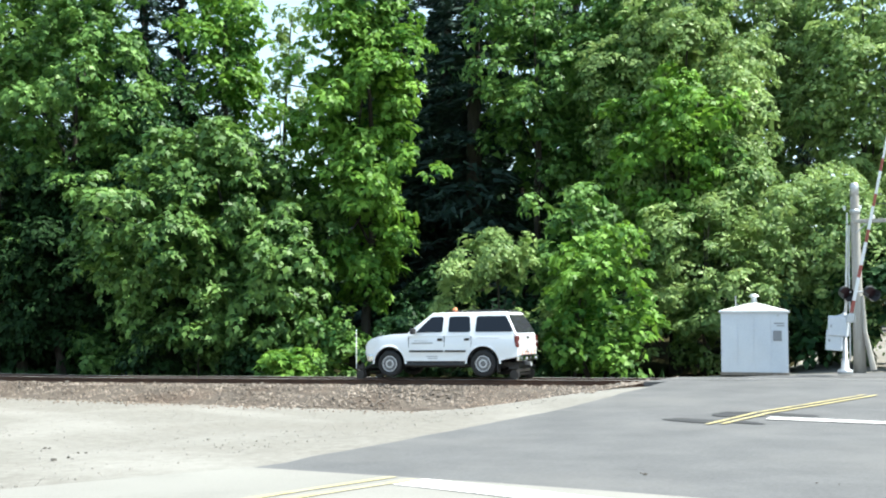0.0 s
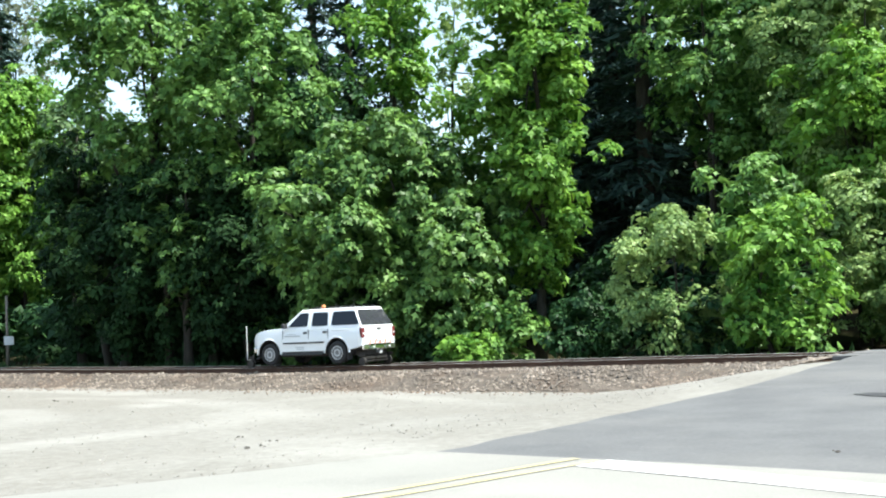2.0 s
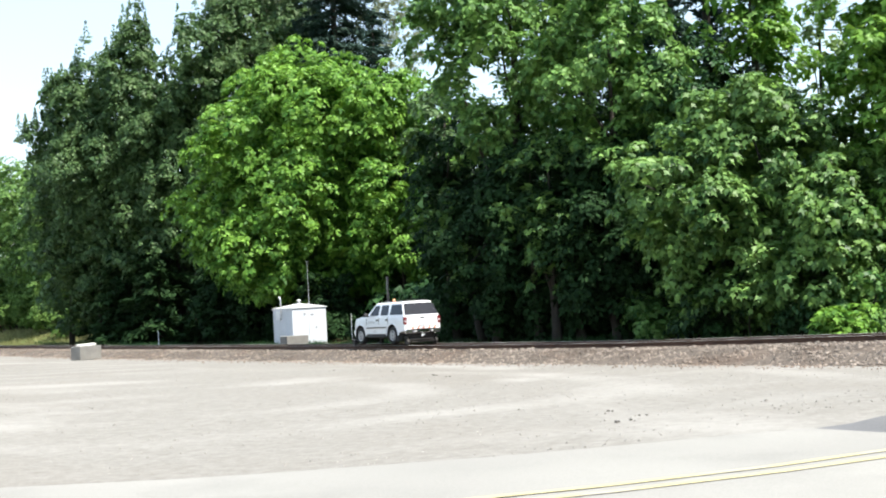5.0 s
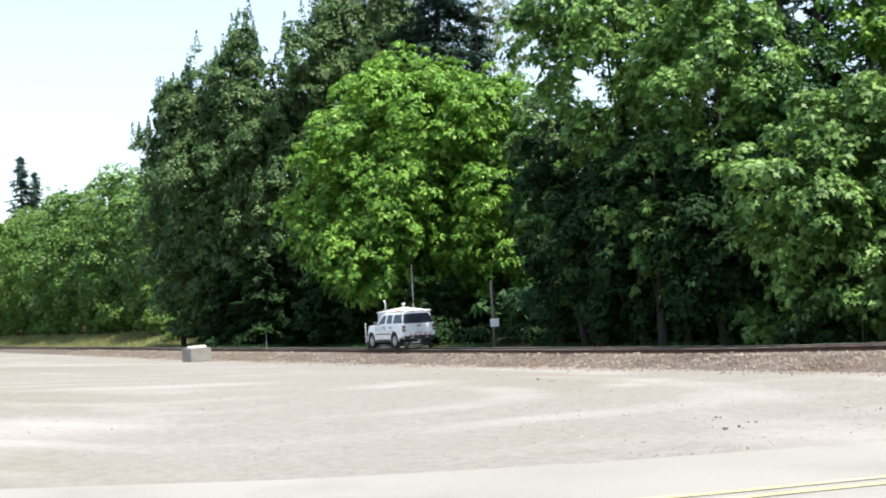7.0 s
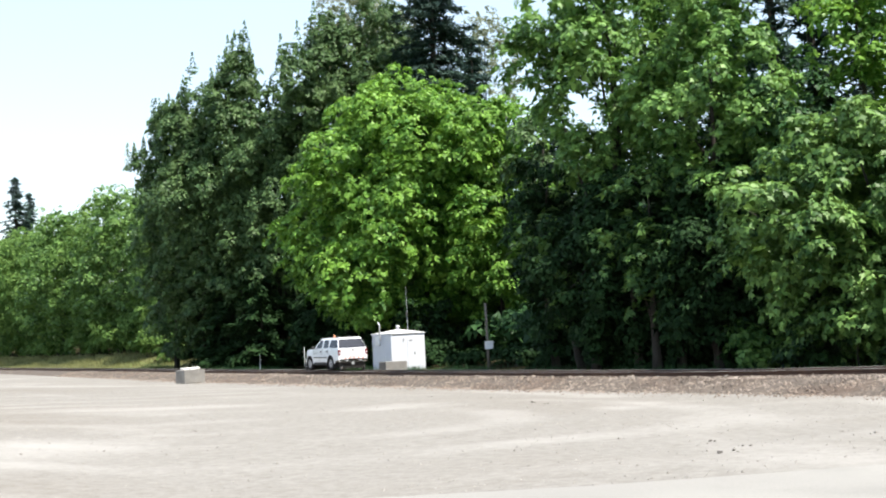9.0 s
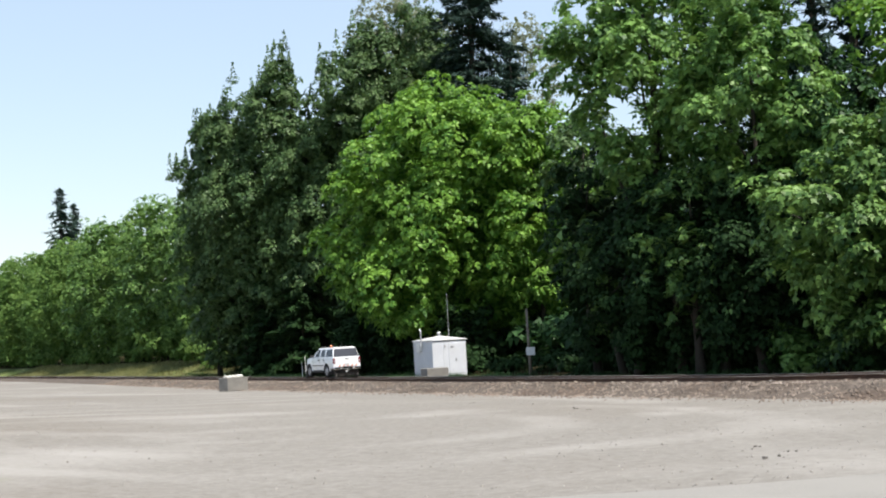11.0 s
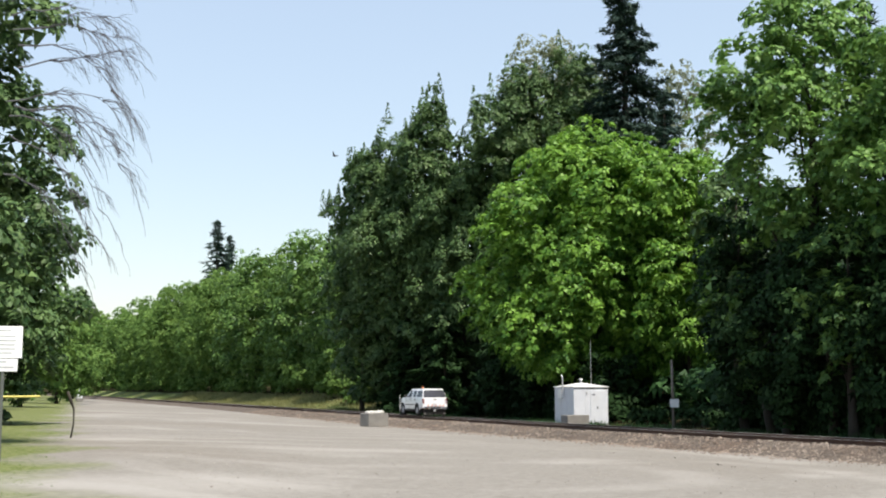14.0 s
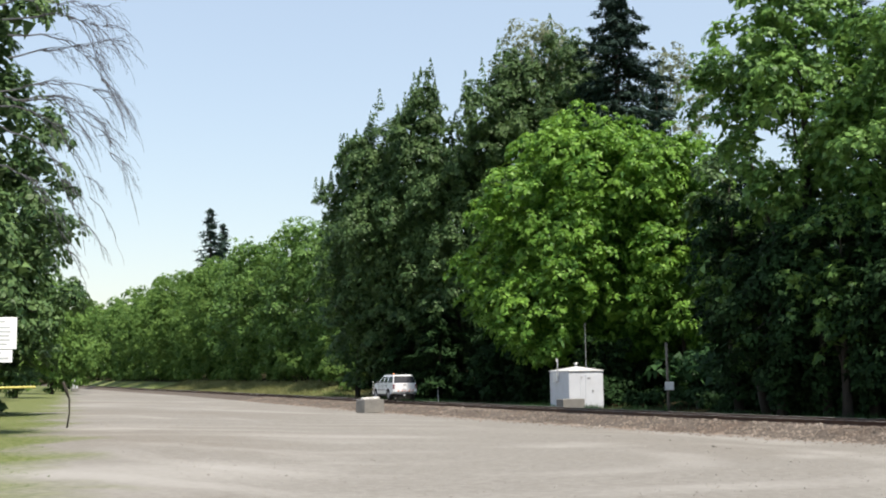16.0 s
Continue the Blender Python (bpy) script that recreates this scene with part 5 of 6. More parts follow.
# roof: rack rails, amber beacon, aerial
for side in (1, -1):
    bm = bmesh.new()
    tube(bm, [(1.3, side * .58, ROOF + .03), (1.26, side * .58, ROOF + .10), (-.52, side * .58, ROOF + .10), (-.56, side * .58, ROOF + .03)], .016, 6)
    part("roof_rail", bm, M_BLACK, truck, "black roof rail")
bm = bmesh.new()
lathe(bm, [(.085, 0), (.085, .03), (.07, .035), (.068, .12), (.05, .145), (.0, .15)], 14, Matrix.Translation((1.17, .1, ROOF + .06)))
part("beacon", bm, M_AMBER, truck, "amber flashing beacon")
bm = bmesh.new()
lathe(bm, [(.05, 0), (.05, .05), (.0, .07)], 10, Matrix.Translation((.1, -.2, ROOF + .062)))
tube(bm, [(.1, -.2, ROOF + .1), (.08, -.2, ROOF + .42)], .006, 5)
part("aerial", bm, M_BLACK, truck)
bm = bmesh.new()
lathe(bm, [(.03, 0), (.03, .03), (.0, .045)], 10, Matrix.Translation((.55, .2, ROOF + .062)))
tube(bm, [(.55, .2, ROOF + .09), (.54, .2, ROOF + .26)], .008, 5)
part("aerial", bm, M_BLACK, truck)
# fender flares round the arches, and the joints of the doors
for side in (1, -1):
    for ax in AXLES:
        bm = bmesh.new()
        c_, rows = WR + RIDE + .01, []
        for k in range(15):
            a = -.02 + (math.pi + .04) * k / 14
            rows.append([bm.verts.new((ax + r_ * math.cos(a), side * y_, c_ + r_ * math.sin(a))) for r_, y_ in ((.495, .96), (.495, .994), (.515, .998), (.55, .984), (.55, .94))])
        for a, b in zip(rows, rows[1:]):
            for j in range(4):
                bm.faces.new((a[j], a[j + 1], b[j + 1], b[j]))
        bmesh.ops.recalc_face_normals(bm, faces=bm.faces)
        part("wheel_arch", bm, M_WHITE, truck, smooth_faces=True)
    for x_ in (2.325, 1.192, .355):
        slab("door_joint", x_ - .007, x_ + .007, side * .972 - .012, side * .972 + .010, .56, 1.27, M_BLACK, truck, 0)
    slab("rocker", .56, 2.40, side * .955 - .02, side * .955 + .01, .455, .545, M_BLACK, truck, .006, "dark sill under the doors")
# white marker rod at the front corner
bm = bmesh.new()
tube(bm, [(4.0, .62, .27), (4.12, .80, .30), (4.12, .80, 1.50)], .016, 6)
part("marker_rod", bm, plain("white_rod", (.78, .78, .76), .5), truck, "white upright marker rod")


def wheel(ax, side):
    m_ = Matrix.Rotation(radians(90), 4, "X")
    bm = bmesh.new()
    lathe(bm, [(.225, -.115), (.30, -.13), (.355, -.125), (WR - .008, -.10), (WR, -.05), (WR, .05), (WR - .008, .10), (.355, .125), (.30, .13), (.225, .115)], 32, m_, closed=True)
    tyre = part("wheel", bm, M_RUBBER, truck, "black tyre on a silver steel rim", smooth_faces=True)
    bm = bmesh.new()
    f = -side
    lathe(bm, [(.236, f * .118), (.222, f * .128), (.206, f * .118), (.194, f * .062), (.150, f * .050), (.128, f * .086), (.100, f * .092), (.078, f * .080), (.03, f * .088), (.0, f * .088)], 28, m_)
    rim_ = part("rim", bm, M_RIM, tyre, "silver steel rim")
    for r0_, r1_ in ((.205, .235), (.080, .128)):
        bm = bmesh.new()
        lathe(bm, [(r0_, f * .118), (r0_ + .006, f * .134), (r1_ - .006, f * .134), (r1_, f * .118)], 28, m_, closed=True)
        part("trim_ring", bm, M_RIMRING, tyre, "bright silver wheel ring", smooth_faces=True)
    bm = bmesh.new()
    lathe(bm, [(.072, f * .080), (.066, f * .108), (.03, f * .116), (.0, f * .116)], 16, m_)
    part("hub_cap", bm, M_BLACK, tyre, "dark hub cap")
    for k in range(12):
        a = k * math.tau / 12
        bm = bmesh.new()
        box(bm, -.030, .030, -.012, .012, -.030, .030, .008, Matrix.Translation((.170 * math.cos(a), side * .064, .170 * math.sin(a))) @ Matrix.Rotation(math.pi / 2 - a, 4, "Y"))
        part("rim_slot", bm, M_BLACK, tyre)
    return tyre


WHEELS = [(wheel(ax, side), Vector((ax, side * .845, WR + RIDE))) for ax in AXLES for side in (1, -1)]

# hi-rail gear: arms and flanged guide wheels fore and aft
GUIDES = []
for gx in (-.88, 4.0):
    bm = bmesh.new()
    box(bm, gx - .06, gx + .06, -.62, .62, .20, .32, .02)
    for side in (1, -1):
        inward = .45 if gx < 0 else -.45
        tube(bm, [(gx, side * .5, .26), (gx + inward * .6, side * .42, .44)], .045, 8)
        box(bm, gx - .045, gx + .045, side * .60 - .03, side * .60 + .03, .12, .46, .012)
    tube(bm, [(gx, -.74, .14), (gx, .74, .14)], .035, 8)
    part("guide_frame", bm, M_DIRTYSTEEL, truck, "dark steel hi-rail frame")
    for side in (1, -1):
        bm = bmesh.new()
        lathe(bm, [(.03, -.06), (.135, -.055), (.137, .03), (.165, .04), (.165, .055), (.05, .06)], 22, Matrix.Rotation(radians(90 * side), 4, "X"))
        g_ = part("guide_wheel", bm, M_DIRTYSTEEL, truck, "small flanged steel guide wheel")
        GUIDES.append((g_, Vector((gx, side * .735, .139))))
        slab("scraper", gx - .14, gx + .14, side * .80 - .01, side * .80 + .01, .30, .40, M_DIRTYSTEEL, truck, .004)
slab("hitch", -1.16, -.95, -.05, .05, .40, .50, M_STEEL, truck, .01, "steel tow hitch")
bm = bmesh.new()
lathe(bm, [(.0, 0), (.05, .01), (.055, .03), (.0, .04)], 12, Matrix.Translation((-1.17, .12, .42)) @ Matrix.Rotation(radians(-90), 4, "Y"))
part("work_lamp", bm, M_CLEAR, truck, "round white work lamp")
# ---------------------------------------------------------------- huts, masts and lineside things
M_HUT = material("white_hut_paint", (.52, .55, .60), (.63, .66, .70), .45, 0, 1.2, 20, .04, None, (.50, .50, .50), .8, .25)
M_HUTROOF = material("hut_roof_metal", (.64, .65, .66), (.78, .79, .80), .4, .2, 2, 25, .04)
M_SEAM = plain("dark_seam", (.22, .23, .25), .7)
M_GALV = material("galvanised_steel", (.42, .43, .44), (.60, .61, .62), .45, .6, 3, 30, .05)
M_POLEWOOD = material("weathered_pole", (.26, .24, .215), (.44, .42, .385), .95, 0, 2, 25, .4, stretch=(4, 4, .5))
M_DARKPOLE = material("dark_pole", (.13, .11, .09), (.26, .225, .19), .95, 0, 2, 25, .4, stretch=(4, 4, .5))
M_BLOCK = material("cast_concrete", (.14, .136, .126), (.24, .232, .215), .95, 0, 1.5, 25, .3, None, (.20, .19, .17), .8, .5)
M_ROUGHROCK = material("pale_rock", (.45, .44, .41), (.66, .65, .61), .95, 0, 3, 20, .5)
M_REDPAINT = plain("red_reflective", (.33, .085, .065), .6, vary=.25)
M_LENS = plain("dark_red_lens", (.028, .008, .010), .3, vary=.2)
M_SIGNWHITE = plain("white_sign", (.78, .79, .80), .45, vary=.05)
M_SIGNBAR = plain("sign_print", (.42, .43, .44), .6, vary=.2)
M_BARYELLOW = plain("yellow_barrier_paint", (.62, .55, .16), .5, vary=.12)


def along_pose(s, d, z, turn=0.0):
    """x runs along the railway, y towards the camera."""
    return Matrix.Translation(on_plan(s, d, z)) @ Matrix.Rotation(HEADING + radians(90) + turn, 4, "Z")


def signal_hut(s, d, z, length, width, wall, label, panels, turn=0.0):
    """A sheet-metal equipment hut: seamed walls, pyramid roof with a vent, door and fittings. Origin: the middle of its floor."""
    hut = thing("signal_hut", along_pose(s, d, z, turn), label, "hut", "signal huts")
    L, W = length / 2, width / 2
    for k, (x0, x1, y0, y1) in enumerate([(-L, L, W - .05, W), (-L, L, -W, -W + .05), (-L, -L + .05, -W + .05, W - .05), (L - .05, L, -W + .05, W - .05)]):
        bm = bmesh.new()
        box(bm, x0, x1, y0, y1, .06, wall, .006)
        wall_ = part("wall", bm, M_HUT, hut)
        n = panels
        for j in range(1, n):
            bm = bmesh.new()
            if k < 2:
                x = -L + length * j / n
                yy = W if k == 0 else -W
                box(bm, x - .012, x + .012, yy - .003, yy + .012, .08, wall - .03, .003)
            else:
                y = -W + width * j / n
                xx = -L if k == 2 else L
                box(bm, xx - .010, xx + .010, y - .012, y + .012, .08, wall - .03, .003)
            part("seam", bm, M_HUT, wall_)
    bm = bmesh.new()
    box(bm, -L - .03, L + .03, -W - .03, W + .03, -.03, .06, .01)
    part("skid", bm, M_DARKPOLE, hut, "dark timber skid base")
    bm = bmesh.new()
    o = .06
    e = [bm.verts.new((x, y, wall)) for x, y in ((-L - o, -W - o), (L + o, -W - o), (L + o, W + o), (-L - o, W + o))]
    e2 = [bm.verts.new((v.co.x, v.co.y, wall + .05)) for v in e]
    a = bm.verts.new((0, 0, wall + .33))
    bm.faces.new(e[::-1])
    for i in range(4):
        bm.faces.new((e[i], e[(i + 1) % 4], e2[(i + 1) % 4], e2[i]))
        bm.faces.new((e2[i], e2[(i + 1) % 4], a))
    roof = part("roof", bm, M_HUTROOF, hut, "low pyramid sheet-metal roof")
    bm = bmesh.new()
    lathe(bm, [(.085, wall + .22), (.085, wall + .46), (.09, wall + .47)], 14)
    lathe(bm, [(.15, wall + .48), (.155, wall + .50), (.10, wall + .56), (.0, wall + .59)], 14)
    part("vent", bm, M_GALV, roof, "round galvanised roof vent")
    return hut, L, W, wall


# hut beside the crossing
hut, L, W, wall = signal_hut(7.63, 35.45, .27, 1.93, 1.9, 1.84, "white sheet-metal signal hut beside the level crossing", 4, radians(12))
bm = bmesh.new()
box(bm, -L + .18, -L + .42, W, W + .03, 1.0, 1.30, .01)
win = part("window", bm, M_SEAM, hut, "small grey framed window in the door")
bm = bmesh.new()
box(bm, -L + .22, -L + .38, W + .03, W + .034, 1.05, 1.25, 0)
part("glass", bm, plain("grey_pane", (.24, .25, .27), .25), win)
for z0, w_ in ((1.50, .30), (1.43, .22)):
    bm = bmesh.new()
    box(bm, -L + .10, -L + .10 + w_, W + .001, W + .006, z0, z0 + .03, 0)
    part("lettering", bm, M_SEAM, hut, "small dark lettering, unreadable")
bm = bmesh.new()
box(bm, -L + .25, -L + .31, W, W + .02, 1.72, 1.78, .008)
part("lamp", bm, M_GALV, hut)
bm = bmesh.new()
tube(bm, [(L - .42, -.2, wall), (L - .42, -.2, wall + .52)], [.022, .018], 8)
part("pipe", bm, M_GALV, hut, "short upright pipe")

# hut down the line
hut, L, W, wall = signal_hut(60.65, 34.65, -.38, 2.5, 2.5, 2.36, "white sheet-metal signal hut with a tall whip aerial", 3)
bm = bmesh.new()
tube(bm, [(-.05, W + .13, wall - .45), (-.05, W + .13, wall + .48), (-.03, W + .13, wall + .64), (.10, W + .13, wall + .80)], .045, 8)
part("pipe", bm, M_GALV, hut, "galvanised standpipe with a bent head")
bm = bmesh.new()
box(bm, .08, .55, W, W + .18, wall - .68, wall - .10, .015)
part("meter_box", bm, M_HUTROOF, hut, "white meter box")
bm = bmesh.new()
box(bm, -L - .025, -L, -.95, .05, .12, 2.18, .008)
dr = part("door", bm, M_HUT, hut)
bm = bmesh.new()
box(bm, -L - .06, -L - .02, -.50, -.42, 1.02, 1.17, .008)
part("handle", bm, M_SEAM, dr, "dark door handle")
bm = bmesh.new()
box(bm, -L - .03, -L - .024, -.30, -.08, 1.86, 1.96, 0)
part("notice", bm, M_SEAM, dr, "small notice, unreadable")
bm = bmesh.new()
tube(bm, [(0, -.6 * W, wall + .1), (0, -.6 * W, wall + .5), (0, -.6 * W, wall + 3.1)], [.026, .018, .012], 8)
part("whip_aerial", bm, M_GALV, hut, "tall thin whip aerial")
wall_light = bmesh.new()
box(wall_light, -L - .05, -L, .28, .38, 1.95, 2.06, .01)
part("door_lamp", wall_light, M_GALV, hut)


def concrete_block(s, d, z, length, width, height, label, turn=0.0, stones_on=0, seed=1):
    """A cast block with worn edges, a lifting groove and rocks on top."""
    rng = np.random.default_rng(seed)
    ob = thing("concrete_block", along_pose(s, d, z, turn), label, "concrete block")
    bm = bmesh.new()
    box(bm, -length / 2, length / 2, -width / 2, width / 2, 0, height, .03)
    bmesh.ops.subdivide_edges(bm, edges=[e for e in bm.edges if e.calc_length() > .3], cuts=3, use_grid_fill=True)
    for v in bm.verts:
        v.co += Vector((1, 1, 1)) * .012 * noise.noise(v.co * 4 + Vector((seed, 0, 0)))
    part("block", bm, M_BLOCK, ob)
    for k in range(stones_on):
        bm = bmesh.new()
        bmesh.ops.create_icosphere(bm, subdivisions=2, radius=1)
        r = rng.uniform(.8, 1.2)
        x = -length * .36 + length * .72 * k / max(1, stones_on - 1)
        for v in bm.verts:
            q = v.co * (1 + .3 * noise.noise(v.co * 1.4 + Vector((k * 5, seed, 0))))
            v.co = Vector((x + q.x * .17 * r, rng.uniform(-.01, .01) + q.y * .2 * r, height + .05 + q.z * .13 * r))
        part("rock", bm, M_ROUGHROCK, ob, "pale rough rock")
    return ob


concrete_block(66.0, 23.7, -.50, 1.95, .80, .88, "grey cast concrete block with pale rocks on top", radians(-62), 5, 2)
concrete_block(56.7, 32.0, -.42, .85, 1.5, .76, "low grey concrete block before the signal hut", 0, 0, 4)

# pole with a small white plate
pole = thing("marker_pole", along_pose(49.5, 33.5, -.5), "weathered wooden pole with a small white plate", "pole")
bm = bmesh.new()
tube(bm, [(0, 0, -.1), (.03, 0, 2.0), (.05, 0, 3.88)], [.085, .075, .06], 10)
part("post", bm, M_DARKPOLE, pole, smooth_faces=True)
bm = bmesh.new()
box(bm, -.03, -.005, -.24, .24, 1.36, 1.80, .02, Matrix.Translation((-.11, 0, 0)) @ Matrix.Rotation(radians(-28), 4, "Z"))
part("plate", bm, M_SIGNWHITE, pole, "plain white plate")

# thin white marker rod
rod = thing("marker_rod", along_pose(75.2, 32.0, -.45), "thin white marker rod beside the track", "marker")
bm = bmesh.new()
tube(bm, [(0, 0, -.05), (.02, 0, 1.43)], .028, 8)
part("rod", bm, M_SIGNWHITE, rod)
bm = bmesh.new()
lathe(bm, [(.031, 1.25), (.032, 1.40), (.0, 1.46)], 8, Matrix.Translation((.02, 0, 0)))
part("cap", bm, M_GALV, rod)

# ---------------------------------------------------------------- crossing mast, gate and line pole
UTIL = thing("utility_pole", along_pose(4.95, 37.7, .35), "weathered grey utility pole with a metal cap and crossarm", "utility pole")
bm = bmesh.new()
tube(bm, [(0, 0, -.3), (.03, 0, 2.0), (.06, 0, 5.35), (.06, 0, 5.8)], [.20, .165, .135, .11], 14)
post_ = part("post", bm, M_POLEWOOD, UTIL, smooth_faces=True)
bm = bmesh.new()
lathe(bm, [(.155, 4.85), (.165, 4.95), (.145, 5.0)], 14, Matrix.Translation((.06, 0, 0)))
part("band", bm, M_GALV, UTIL, "galvanised pole band", smooth_faces=True)
bm = bmesh.new()
lathe(bm, [(.14, 5.45), (.132, 5.78), (.09, 5.84), (.0, 5.85)], 14, Matrix.Translation((.06, 0, 0)))
part("cap", bm, M_GALV, UTIL, "galvanised pole cap", smooth_faces=True)
bm = bmesh.new()
box(bm, -2.4, .1, .10, .20, 4.55, 4.67, .012, Matrix.Rotation(radians(0), 4, "Y"))
part("crossarm", bm, M_POLEWOOD, UTIL, "grey timber crossarm")
bm = bmesh.new()
tube(bm, [(.0, .15, 4.25), (-.35, .15, 4.58)], .02, 6)
part("brace", bm, M_GALV, UTIL)
bm = bmesh.new()
tube(bm, [(.23, .06, 4.5), (.26, .08, 3.0), (.25, .1, 1.6), (.27, .1, .3)], .028, 8)
tube(bm, [(.30, .1, 4.4), (.34, .12, 3.0), (.33, .12, 2.0)], .018, 6)
part("conduit", bm, M_GALV, UTIL, "grey conduit")
bm = bmesh.new()
tube(bm, [(-.13, .1, 2.3), (-.18, .1, 1.2), (-.42, .12, .0)], [.05, .07, .10], 8)
part("guard", bm, M_POLEWOOD, UTIL, "pale cable guard")
for x_, z_ in ((.35, 5.06), (-.12, 5.06), (-.5, 4.75), (-1.2, 4.75), (-2.1, 4.75)):
    bm = bmesh.new()
    lathe(bm, [(.02, z_ - .1), (.05, z_ - .02), (.03, z_), (.045, z_ + .03), (.0, z_ + .06)], 10, Matrix.Translation((x_, .12, 0)))
    part("insulator", bm, M_SIGNWHITE, UTIL)

GATE = thing("crossing_gate", along_pose(4.95, 34.7, .38), "level crossing mast with flashing lights and a raised striped gate arm", "crossing gate")
bm = bmesh.new()
lathe(bm, [(.22, -.05), (.22, .06), (.12, .10), (.10, .34), (.075, .36), (.065, 1.70), (.0, 1.74)], 14)
part("mast", bm, M_GALV, GATE, "pale steel mast", smooth_faces=True)
for x0, x1, z0, z1, y_ in ((.10, .56, .60, 1.18, .0), (-.02, .52, 1.02, 1.60, .05)):
    bm = bmesh.new()
    box(bm, x0, x1, y_ - .2, y_ + .22, z0, z1, .03, Matrix.Rotation(radians(-4), 4, "Y"))
    b_ = part("gate_motor", bm, M_HUT, GATE, "white gate motor box")
    bm = bmesh.new()
    box(bm, x1 - .12, x1 - .08, y_ + .22, y_ + .24, z0 + .25, z0 + .32, .004, Matrix.Rotation(radians(-4), 4, "Y"))
    part("latch", bm, M_SEAM, b_)
bm = bmesh.new()
tube(bm, [(.25, .1, 1.55), (-.02, .2, 1.62), (-.22, .24, 1.55)], .07, 8)
box(bm, -.32, -.10, .14, .32, 1.42, 1.68, .03)
part("pivot", bm, M_GALV, GATE, "steel gate pivot")
ARM0, ARM1 = Vector((-.20, .26, 1.55)), Vector((-1.72, .26, 8.6))
way_ = (ARM1 - ARM0)
bm = bmesh.new()
tube(bm, [ARM0, ARM1], [.018, .012], 6)
arm = part("gate_arm", bm, M_GALV, GATE, "raised gate arm with red and white bands")
for k in range(14):
    a_, b_ = ARM0 + way_ * ((k + .3 * (k % 2 == 0)) / 14), ARM0 + way_ * ((k + 1 + .3 * (k % 2)) / 14)
    bm = bmesh.new()
    w_ = .048 - .0018 * k
    turn_ = Matrix.Translation(a_) @ Vector((0, 0, 1)).rotation_difference(way_).to_matrix().to_4x4()
    box(bm, -w_, w_, -.02, .02, 0, (b_ - a_).length - .004, .004, turn_)
    part("band", bm, M_REDPAINT if k % 2 == 0 else M_SIGNWHITE, arm, "red band" if k % 2 == 0 else "white band")
for x_ in (-.04, -.72):
    m_ = Matrix.Translation((x_, .12, 2.30)) @ Matrix.Rotation(radians(-115), 4, "X") @ Matrix.Rotation(radians(-35), 4, "Y") @ Matrix.Scale(1.15, 4)
    bm = bmesh.new()
    lathe(bm, [(.0, -.10), (.10, -.09), (.15, -.04), (.155, .03), (.15, .035), (.0, .03)], 18, m_)
    lamp_ = part("flashing_light", bm, M_BLACK, GATE, "black flashing light housing", smooth_faces=True)
    bm = bmesh.new()
    r_ = [[bm.verts.new(m_ @ Vector((q * math.cos(a), q * math.sin(a), z))) for a in [-.4 + (math.pi + .8) * k / 12 for k in range(13)]] for q, z in ((.155, .02), (.165, .26))]
    for k in range(12):
        bm.faces.new((r_[0][k], r_[0][k + 1], r_[1][k + 1], r_[1][k]))
    part("hood", bm, M_BLACK, lamp_)
    bm = bmesh.new()
    lathe(bm, [(.0, .036), (.13, .034), (.13, .030)], 16, m_)
    part("lens", bm, M_LENS, lamp_, "dark red lens")
bm = bmesh.new()
tube(bm, [(-.04, .05, 2.30), (-.72, .05, 2.30)], .03, 8)
part("light_arm", bm, M_GALV, GATE)
bm = bmesh.new()
tube(bm, [(-.04, .0, 1.6), (-.13, .0, 4.6)], [.04, .022], 8)
part("mast_top", bm, M_GALV, GATE)

# overhead wires
wires = thing("overhead_wires", Matrix.Identity(4), "thin dark overhead wires", "wire")
for (s0, d0, z0), (s1, d1, z1) in [((4.5, 37.7, 5.4), (-30, 36, 6.6)), ((3.9, 37.7, 5.1), (-30, 36, 6.2)), ((2.9, 37.7, 5.1), (-30, 36, 6.2)), ((14, 30, 14.5), (-14, 40, 10.0))]:
    bm = bmesh.new()
    a_, b_ = on_plan(s0, d0, z0), on_plan(s1, d1, z1)
    tube(bm, [a_.lerp(b_, k / 8) - Vector((0, 0, .8 * math.sin(math.pi * k / 8))) for k in range(9)], .012, 5)
    part("wire", bm, M_BLACK, wires)

# ---------------------------------------------------------------- the left side of the lot
SIGN = thing("notice_sign", Matrix.Translation(on_plan(29.97, 1.35, -.02)) @ Matrix.Rotation(HEADING, 4, "Z"), "white notice sign with a smaller plate below on a steel post", "sign")
bm = bmesh.new()
box(bm, -.04, .04, -.035, .035, -.2, 3.15, .008)
part("post", bm, plain("grey_green_steel", (.085, .095, .085), .7, vary=.25), SIGN, "grey-green steel post")
bm = bmesh.new()
box(bm, -.42, .42, -.055, -.037, 2.46, 3.22, .006)
pl = part("plate", bm, M_SIGNWHITE, SIGN)
for z_, w_ in ((3.10, .30), (2.96, .52), (2.86, .56), (2.76, .50), (2.66, .54), (2.56, .40)):
    bm = bmesh.new()
    box(bm, -w_ / 2, w_ / 2, -.060, -.056, z_, z_ + .035, 0)
    part("lettering", bm, M_SIGNBAR, pl, "grey line of print, unreadable")
bm = bmesh.new()
box(bm, -.33, .33, -.055, -.037, 2.14, 2.44, .006)
pl = part("lower_plate", bm, M_SIGNWHITE, SIGN)
for z_, w_ in ((2.35, .16), (2.22, .50)):
    bm = bmesh.new()
    box(bm, -w_ / 2, w_ / 2, -.060, -.056, z_, z_ + .04, 0)
    part("lettering", bm, M_SIGNBAR, pl, "grey line of print, unreadable")

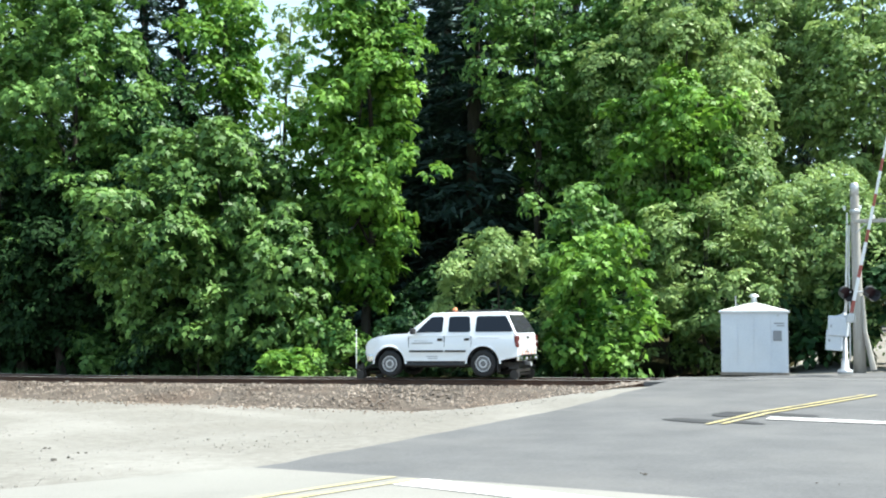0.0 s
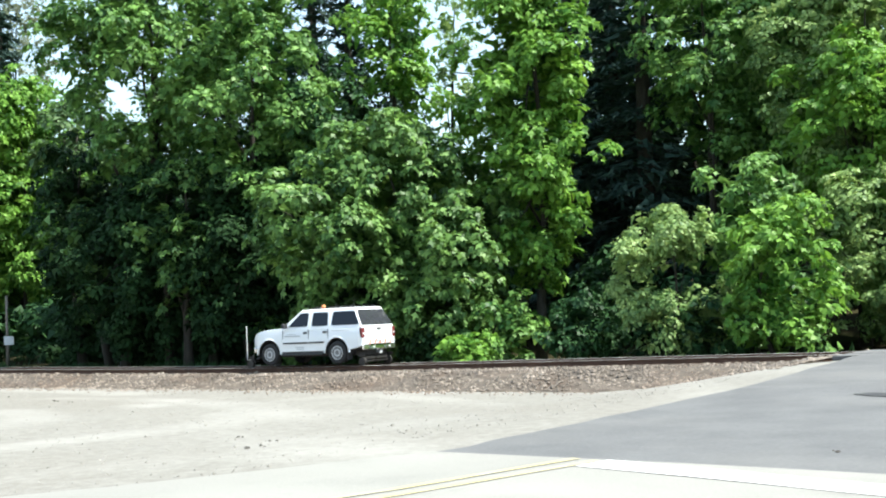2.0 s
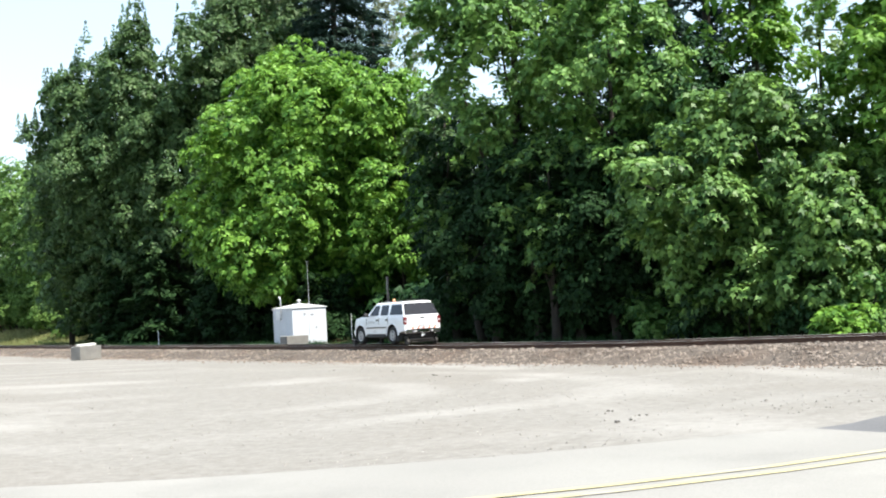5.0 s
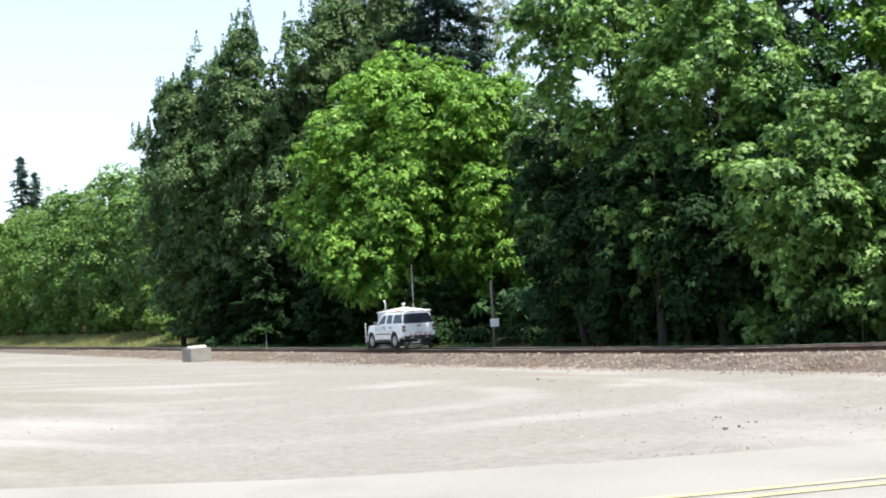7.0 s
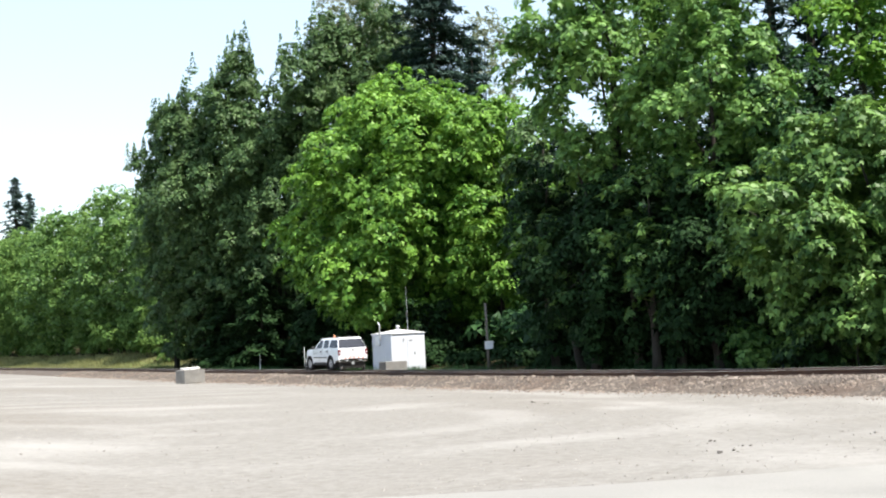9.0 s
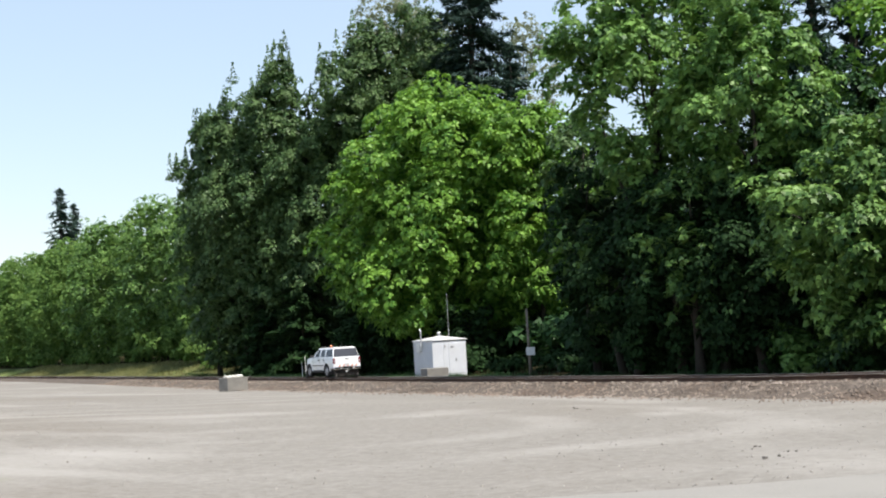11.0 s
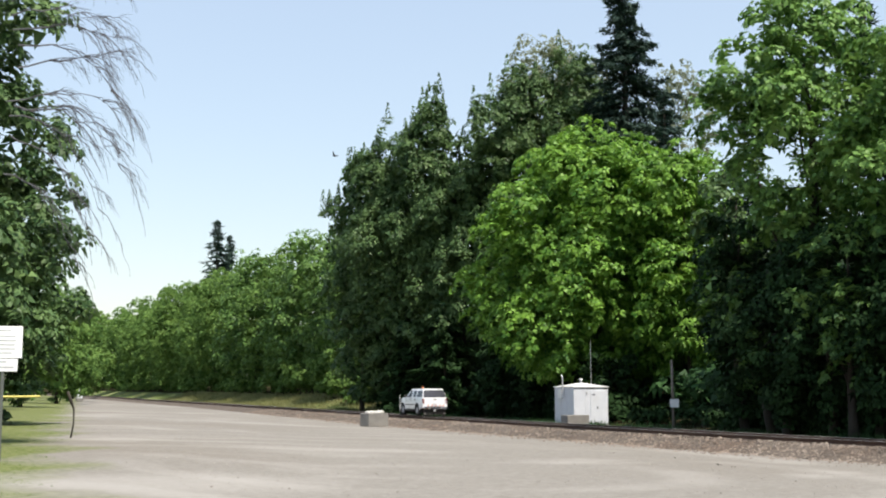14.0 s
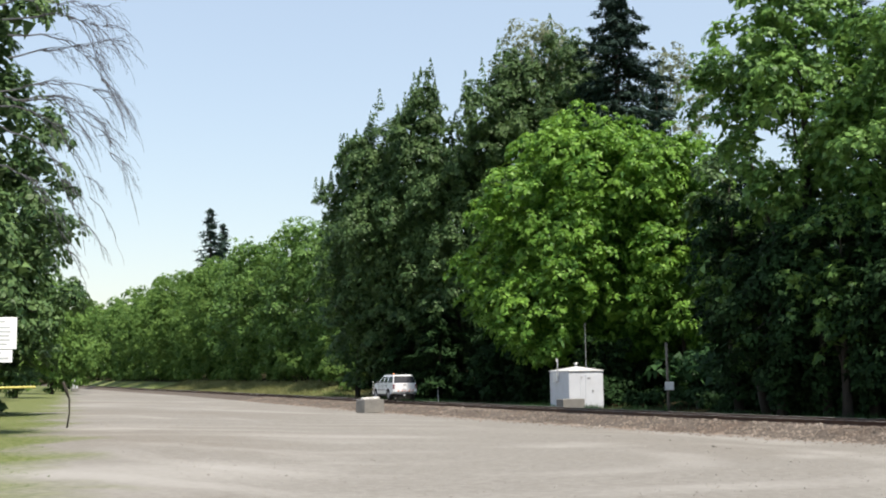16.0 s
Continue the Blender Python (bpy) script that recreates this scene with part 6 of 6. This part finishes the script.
stake = thing("stake", Matrix.Translation(on_plan(43.8, 4.35, 0)) @ Matrix.Rotation(HEADING, 4, "Z"), "bent dark wooden stake standing in the grass", "stake")
bm = bmesh.new()
tube(bm, [(-.03, 0, -.1), (.06, 0, .5), (.05, 0, 1.0), (-.06, 0, 1.3), (-.18, 0, 1.62)], [.035, .03, .035, .06, .05], 7)
part("shaft", bm, M_BARK, stake, smooth_faces=True)

BAR = thing("barrier", Matrix.Translation(on_plan(51.9, 2.5, ground_z(51.9, 2.5))) @ Matrix.Rotation(HEADING, 4, "Z"), "yellow steel barrier bar on short posts", "barrier")
bm = bmesh.new()
tube(bm, [(-2.6, 0, 1.38), (1.35, 0, 1.40)], .045, 10)
part("bar", bm, M_BARYELLOW, BAR, smooth_faces=True)
for x_ in (-2.2, -.2):
    bm = bmesh.new()
    tube(bm, [(x_, .0, -.1), (x_, .0, 1.33)], .06, 8)
    part("post", bm, M_DARKPOLE, BAR)
cab = thing("relay_box", Matrix.Translation(on_plan(196, 20.5, ground_z(196, 20.5) + .4)) @ Matrix.Rotation(HEADING, 4, "Z"), "small white relay box far down the line", "cabinet")
bm = bmesh.new()
box(bm, -.42, .42, -.4, .4, 0, 1.75, .05)
part("case", bm, M_HUT, cab)
bm = bmesh.new()
box(bm, -.46, .46, -.44, .44, 1.75, 1.85, .03)
part("lid", bm, M_HUTROOF, cab)
bm = bmesh.new()
box(bm, -.5, .5, -.5, .5, -.4, 0, .02)
part("base", bm, M_BLOCK, cab)

# ---------------------------------------------------------------- bird
bird = thing("bird", Matrix.Translation((0, 150, 20)), "small dark bird flying over the wood", "bird")
M_FEATHER = plain("dark_feathers", (.03, .03, .035), .7, vary=.3)
bm = bmesh.new()
lathe(bm, [(.0, -.24), (.03, -.2), (.075, -.05), (.08, .06), (.045, .17), (.04, .21), (.0, .26)], 10, Matrix.Rotation(radians(-90), 4, "X"))
part("torso", bm, M_FEATHER, bird, smooth_faces=True)
WINGS = []
for side in (1, -1):
    bm = bmesh.new()
    a = [bm.verts.new(p) for p in ((0, .1, .02), (side * .30, .14, .03), (side * .58, .0, .0), (side * .42, -.10, .0), (side * .2, -.13, .01), (0, -.1, .02))]
    b = [bm.verts.new(v.co - Vector((0, 0, .012))) for v in a]
    bm.faces.new(a)
    bm.faces.new(b[::-1])
    for i in range(6):
        bm.faces.new((a[i], b[i], b[(i + 1) % 6], a[(i + 1) % 6]))
    bmesh.ops.recalc_face_normals(bm, faces=bm.faces)
    WINGS.append((part("wing", bm, M_FEATHER, bird), side))
bm = bmesh.new()
box(bm, -.05, .05, -.40, -.2, -.006, .006, .002)
part("tail", bm, M_FEATHER, bird)
# ---------------------------------------------------------------- what moves
# seconds, metres along the railway at the rear axle
RUN = [(0, 14.06), (0.5, 16.70), (1, 19.35), (1.5, 22.05), (2, 24.81), (2.5, 27.54), (3, 30.25), (3.5, 32.98), (3.7, 34.1), (4.5, 38.55), (5.2, 42.0),
       (5.8, 44.95), (6, 45.85), (6.5, 47.8), (7, 49.58), (7.5, 51.21), (8, 52.78), (8.5, 54.32), (9, 55.8), (9.5, 57.27), (9.7, 57.84), (10.5, 60.15),
       (11.2, 62.15), (11.8, 63.85), (12, 64.4), (12.5, 65.6), (13, 66.85), (13.5, 68.1), (14, 69.4), (14.5, 70.6), (15, 71.85), (15.5, 73.05), (16, 74.1)]


def car_pose(s):
    a, b = on_plan(s, track_d(s), rail_z(s)), on_plan(s + 2.9, track_d(s + 2.9), rail_z(s + 2.9))
    way = b - a
    return Matrix.Translation(a) @ pose(0, 0, 0, 0, -math.degrees(math.asin(way.z / way.length)), math.degrees(math.atan2(way.y, way.x)))


# seconds, bearing, height angle of the bird, a hundred metres off
FLIGHT = [(0, 20.0, 4.0), (10, 38.0, 6.0), (13.5, 44.2, 9.6), (14, 45.3, 11.3), (14.3, 45.3, 12.2), (14.5, 45.7, 12.8), (14.7, 46.6, 14.4), (14.9, 46.6, 15.6), (15.1, 46.7, 16.3),
          (15.5, 48.1, 17.4), (16, 49.5, 18.6)]


RUN_WAY = np.cumsum([0.0] + [(car_pose(b[1]).translation - car_pose(a[1]).translation).length for a, b in zip(RUN, RUN[1:])])


def run_at(t):
    """Metres run since the start."""
    return float(np.interp(t, [r[0] for r in RUN], RUN_WAY))


def bird_pose(t, az, el):
    r = 108.0
    at = Vector((-math.sin(radians(az)) * r, math.cos(radians(az)) * r, EYE + r * math.tan(radians(el))))
    return Matrix.Translation(at) @ pose(0, 0, 0, 25, 14, az + 55)


def motions():
    walk(truck, [(t, car_pose(s)) for t, s in RUN])
    ticks = [k / 15 for k in range(241)]
    for ob, at in WHEELS:
        walk(ob, [(t, Matrix.Translation(at) @ Matrix.Rotation(run_at(t) / WR, 4, "Y")) for t in ticks])
    for ob, at in GUIDES:
        fine = [k / 30 for k in range(481)]
        walk(ob, [(t, Matrix.Translation(at) @ Matrix.Rotation(run_at(t) / .137, 4, "Y")) for t in fine])
    walk(bird, [(t, bird_pose(t, a, e)) for t, a, e in FLIGHT])
    for ob, side in WINGS:
        walk(ob, [(k / 10, Matrix.Rotation(side * -radians(8 + 24 * math.sin(k * 1.9)), 4, "Y")) for k in range(161)])


motions()
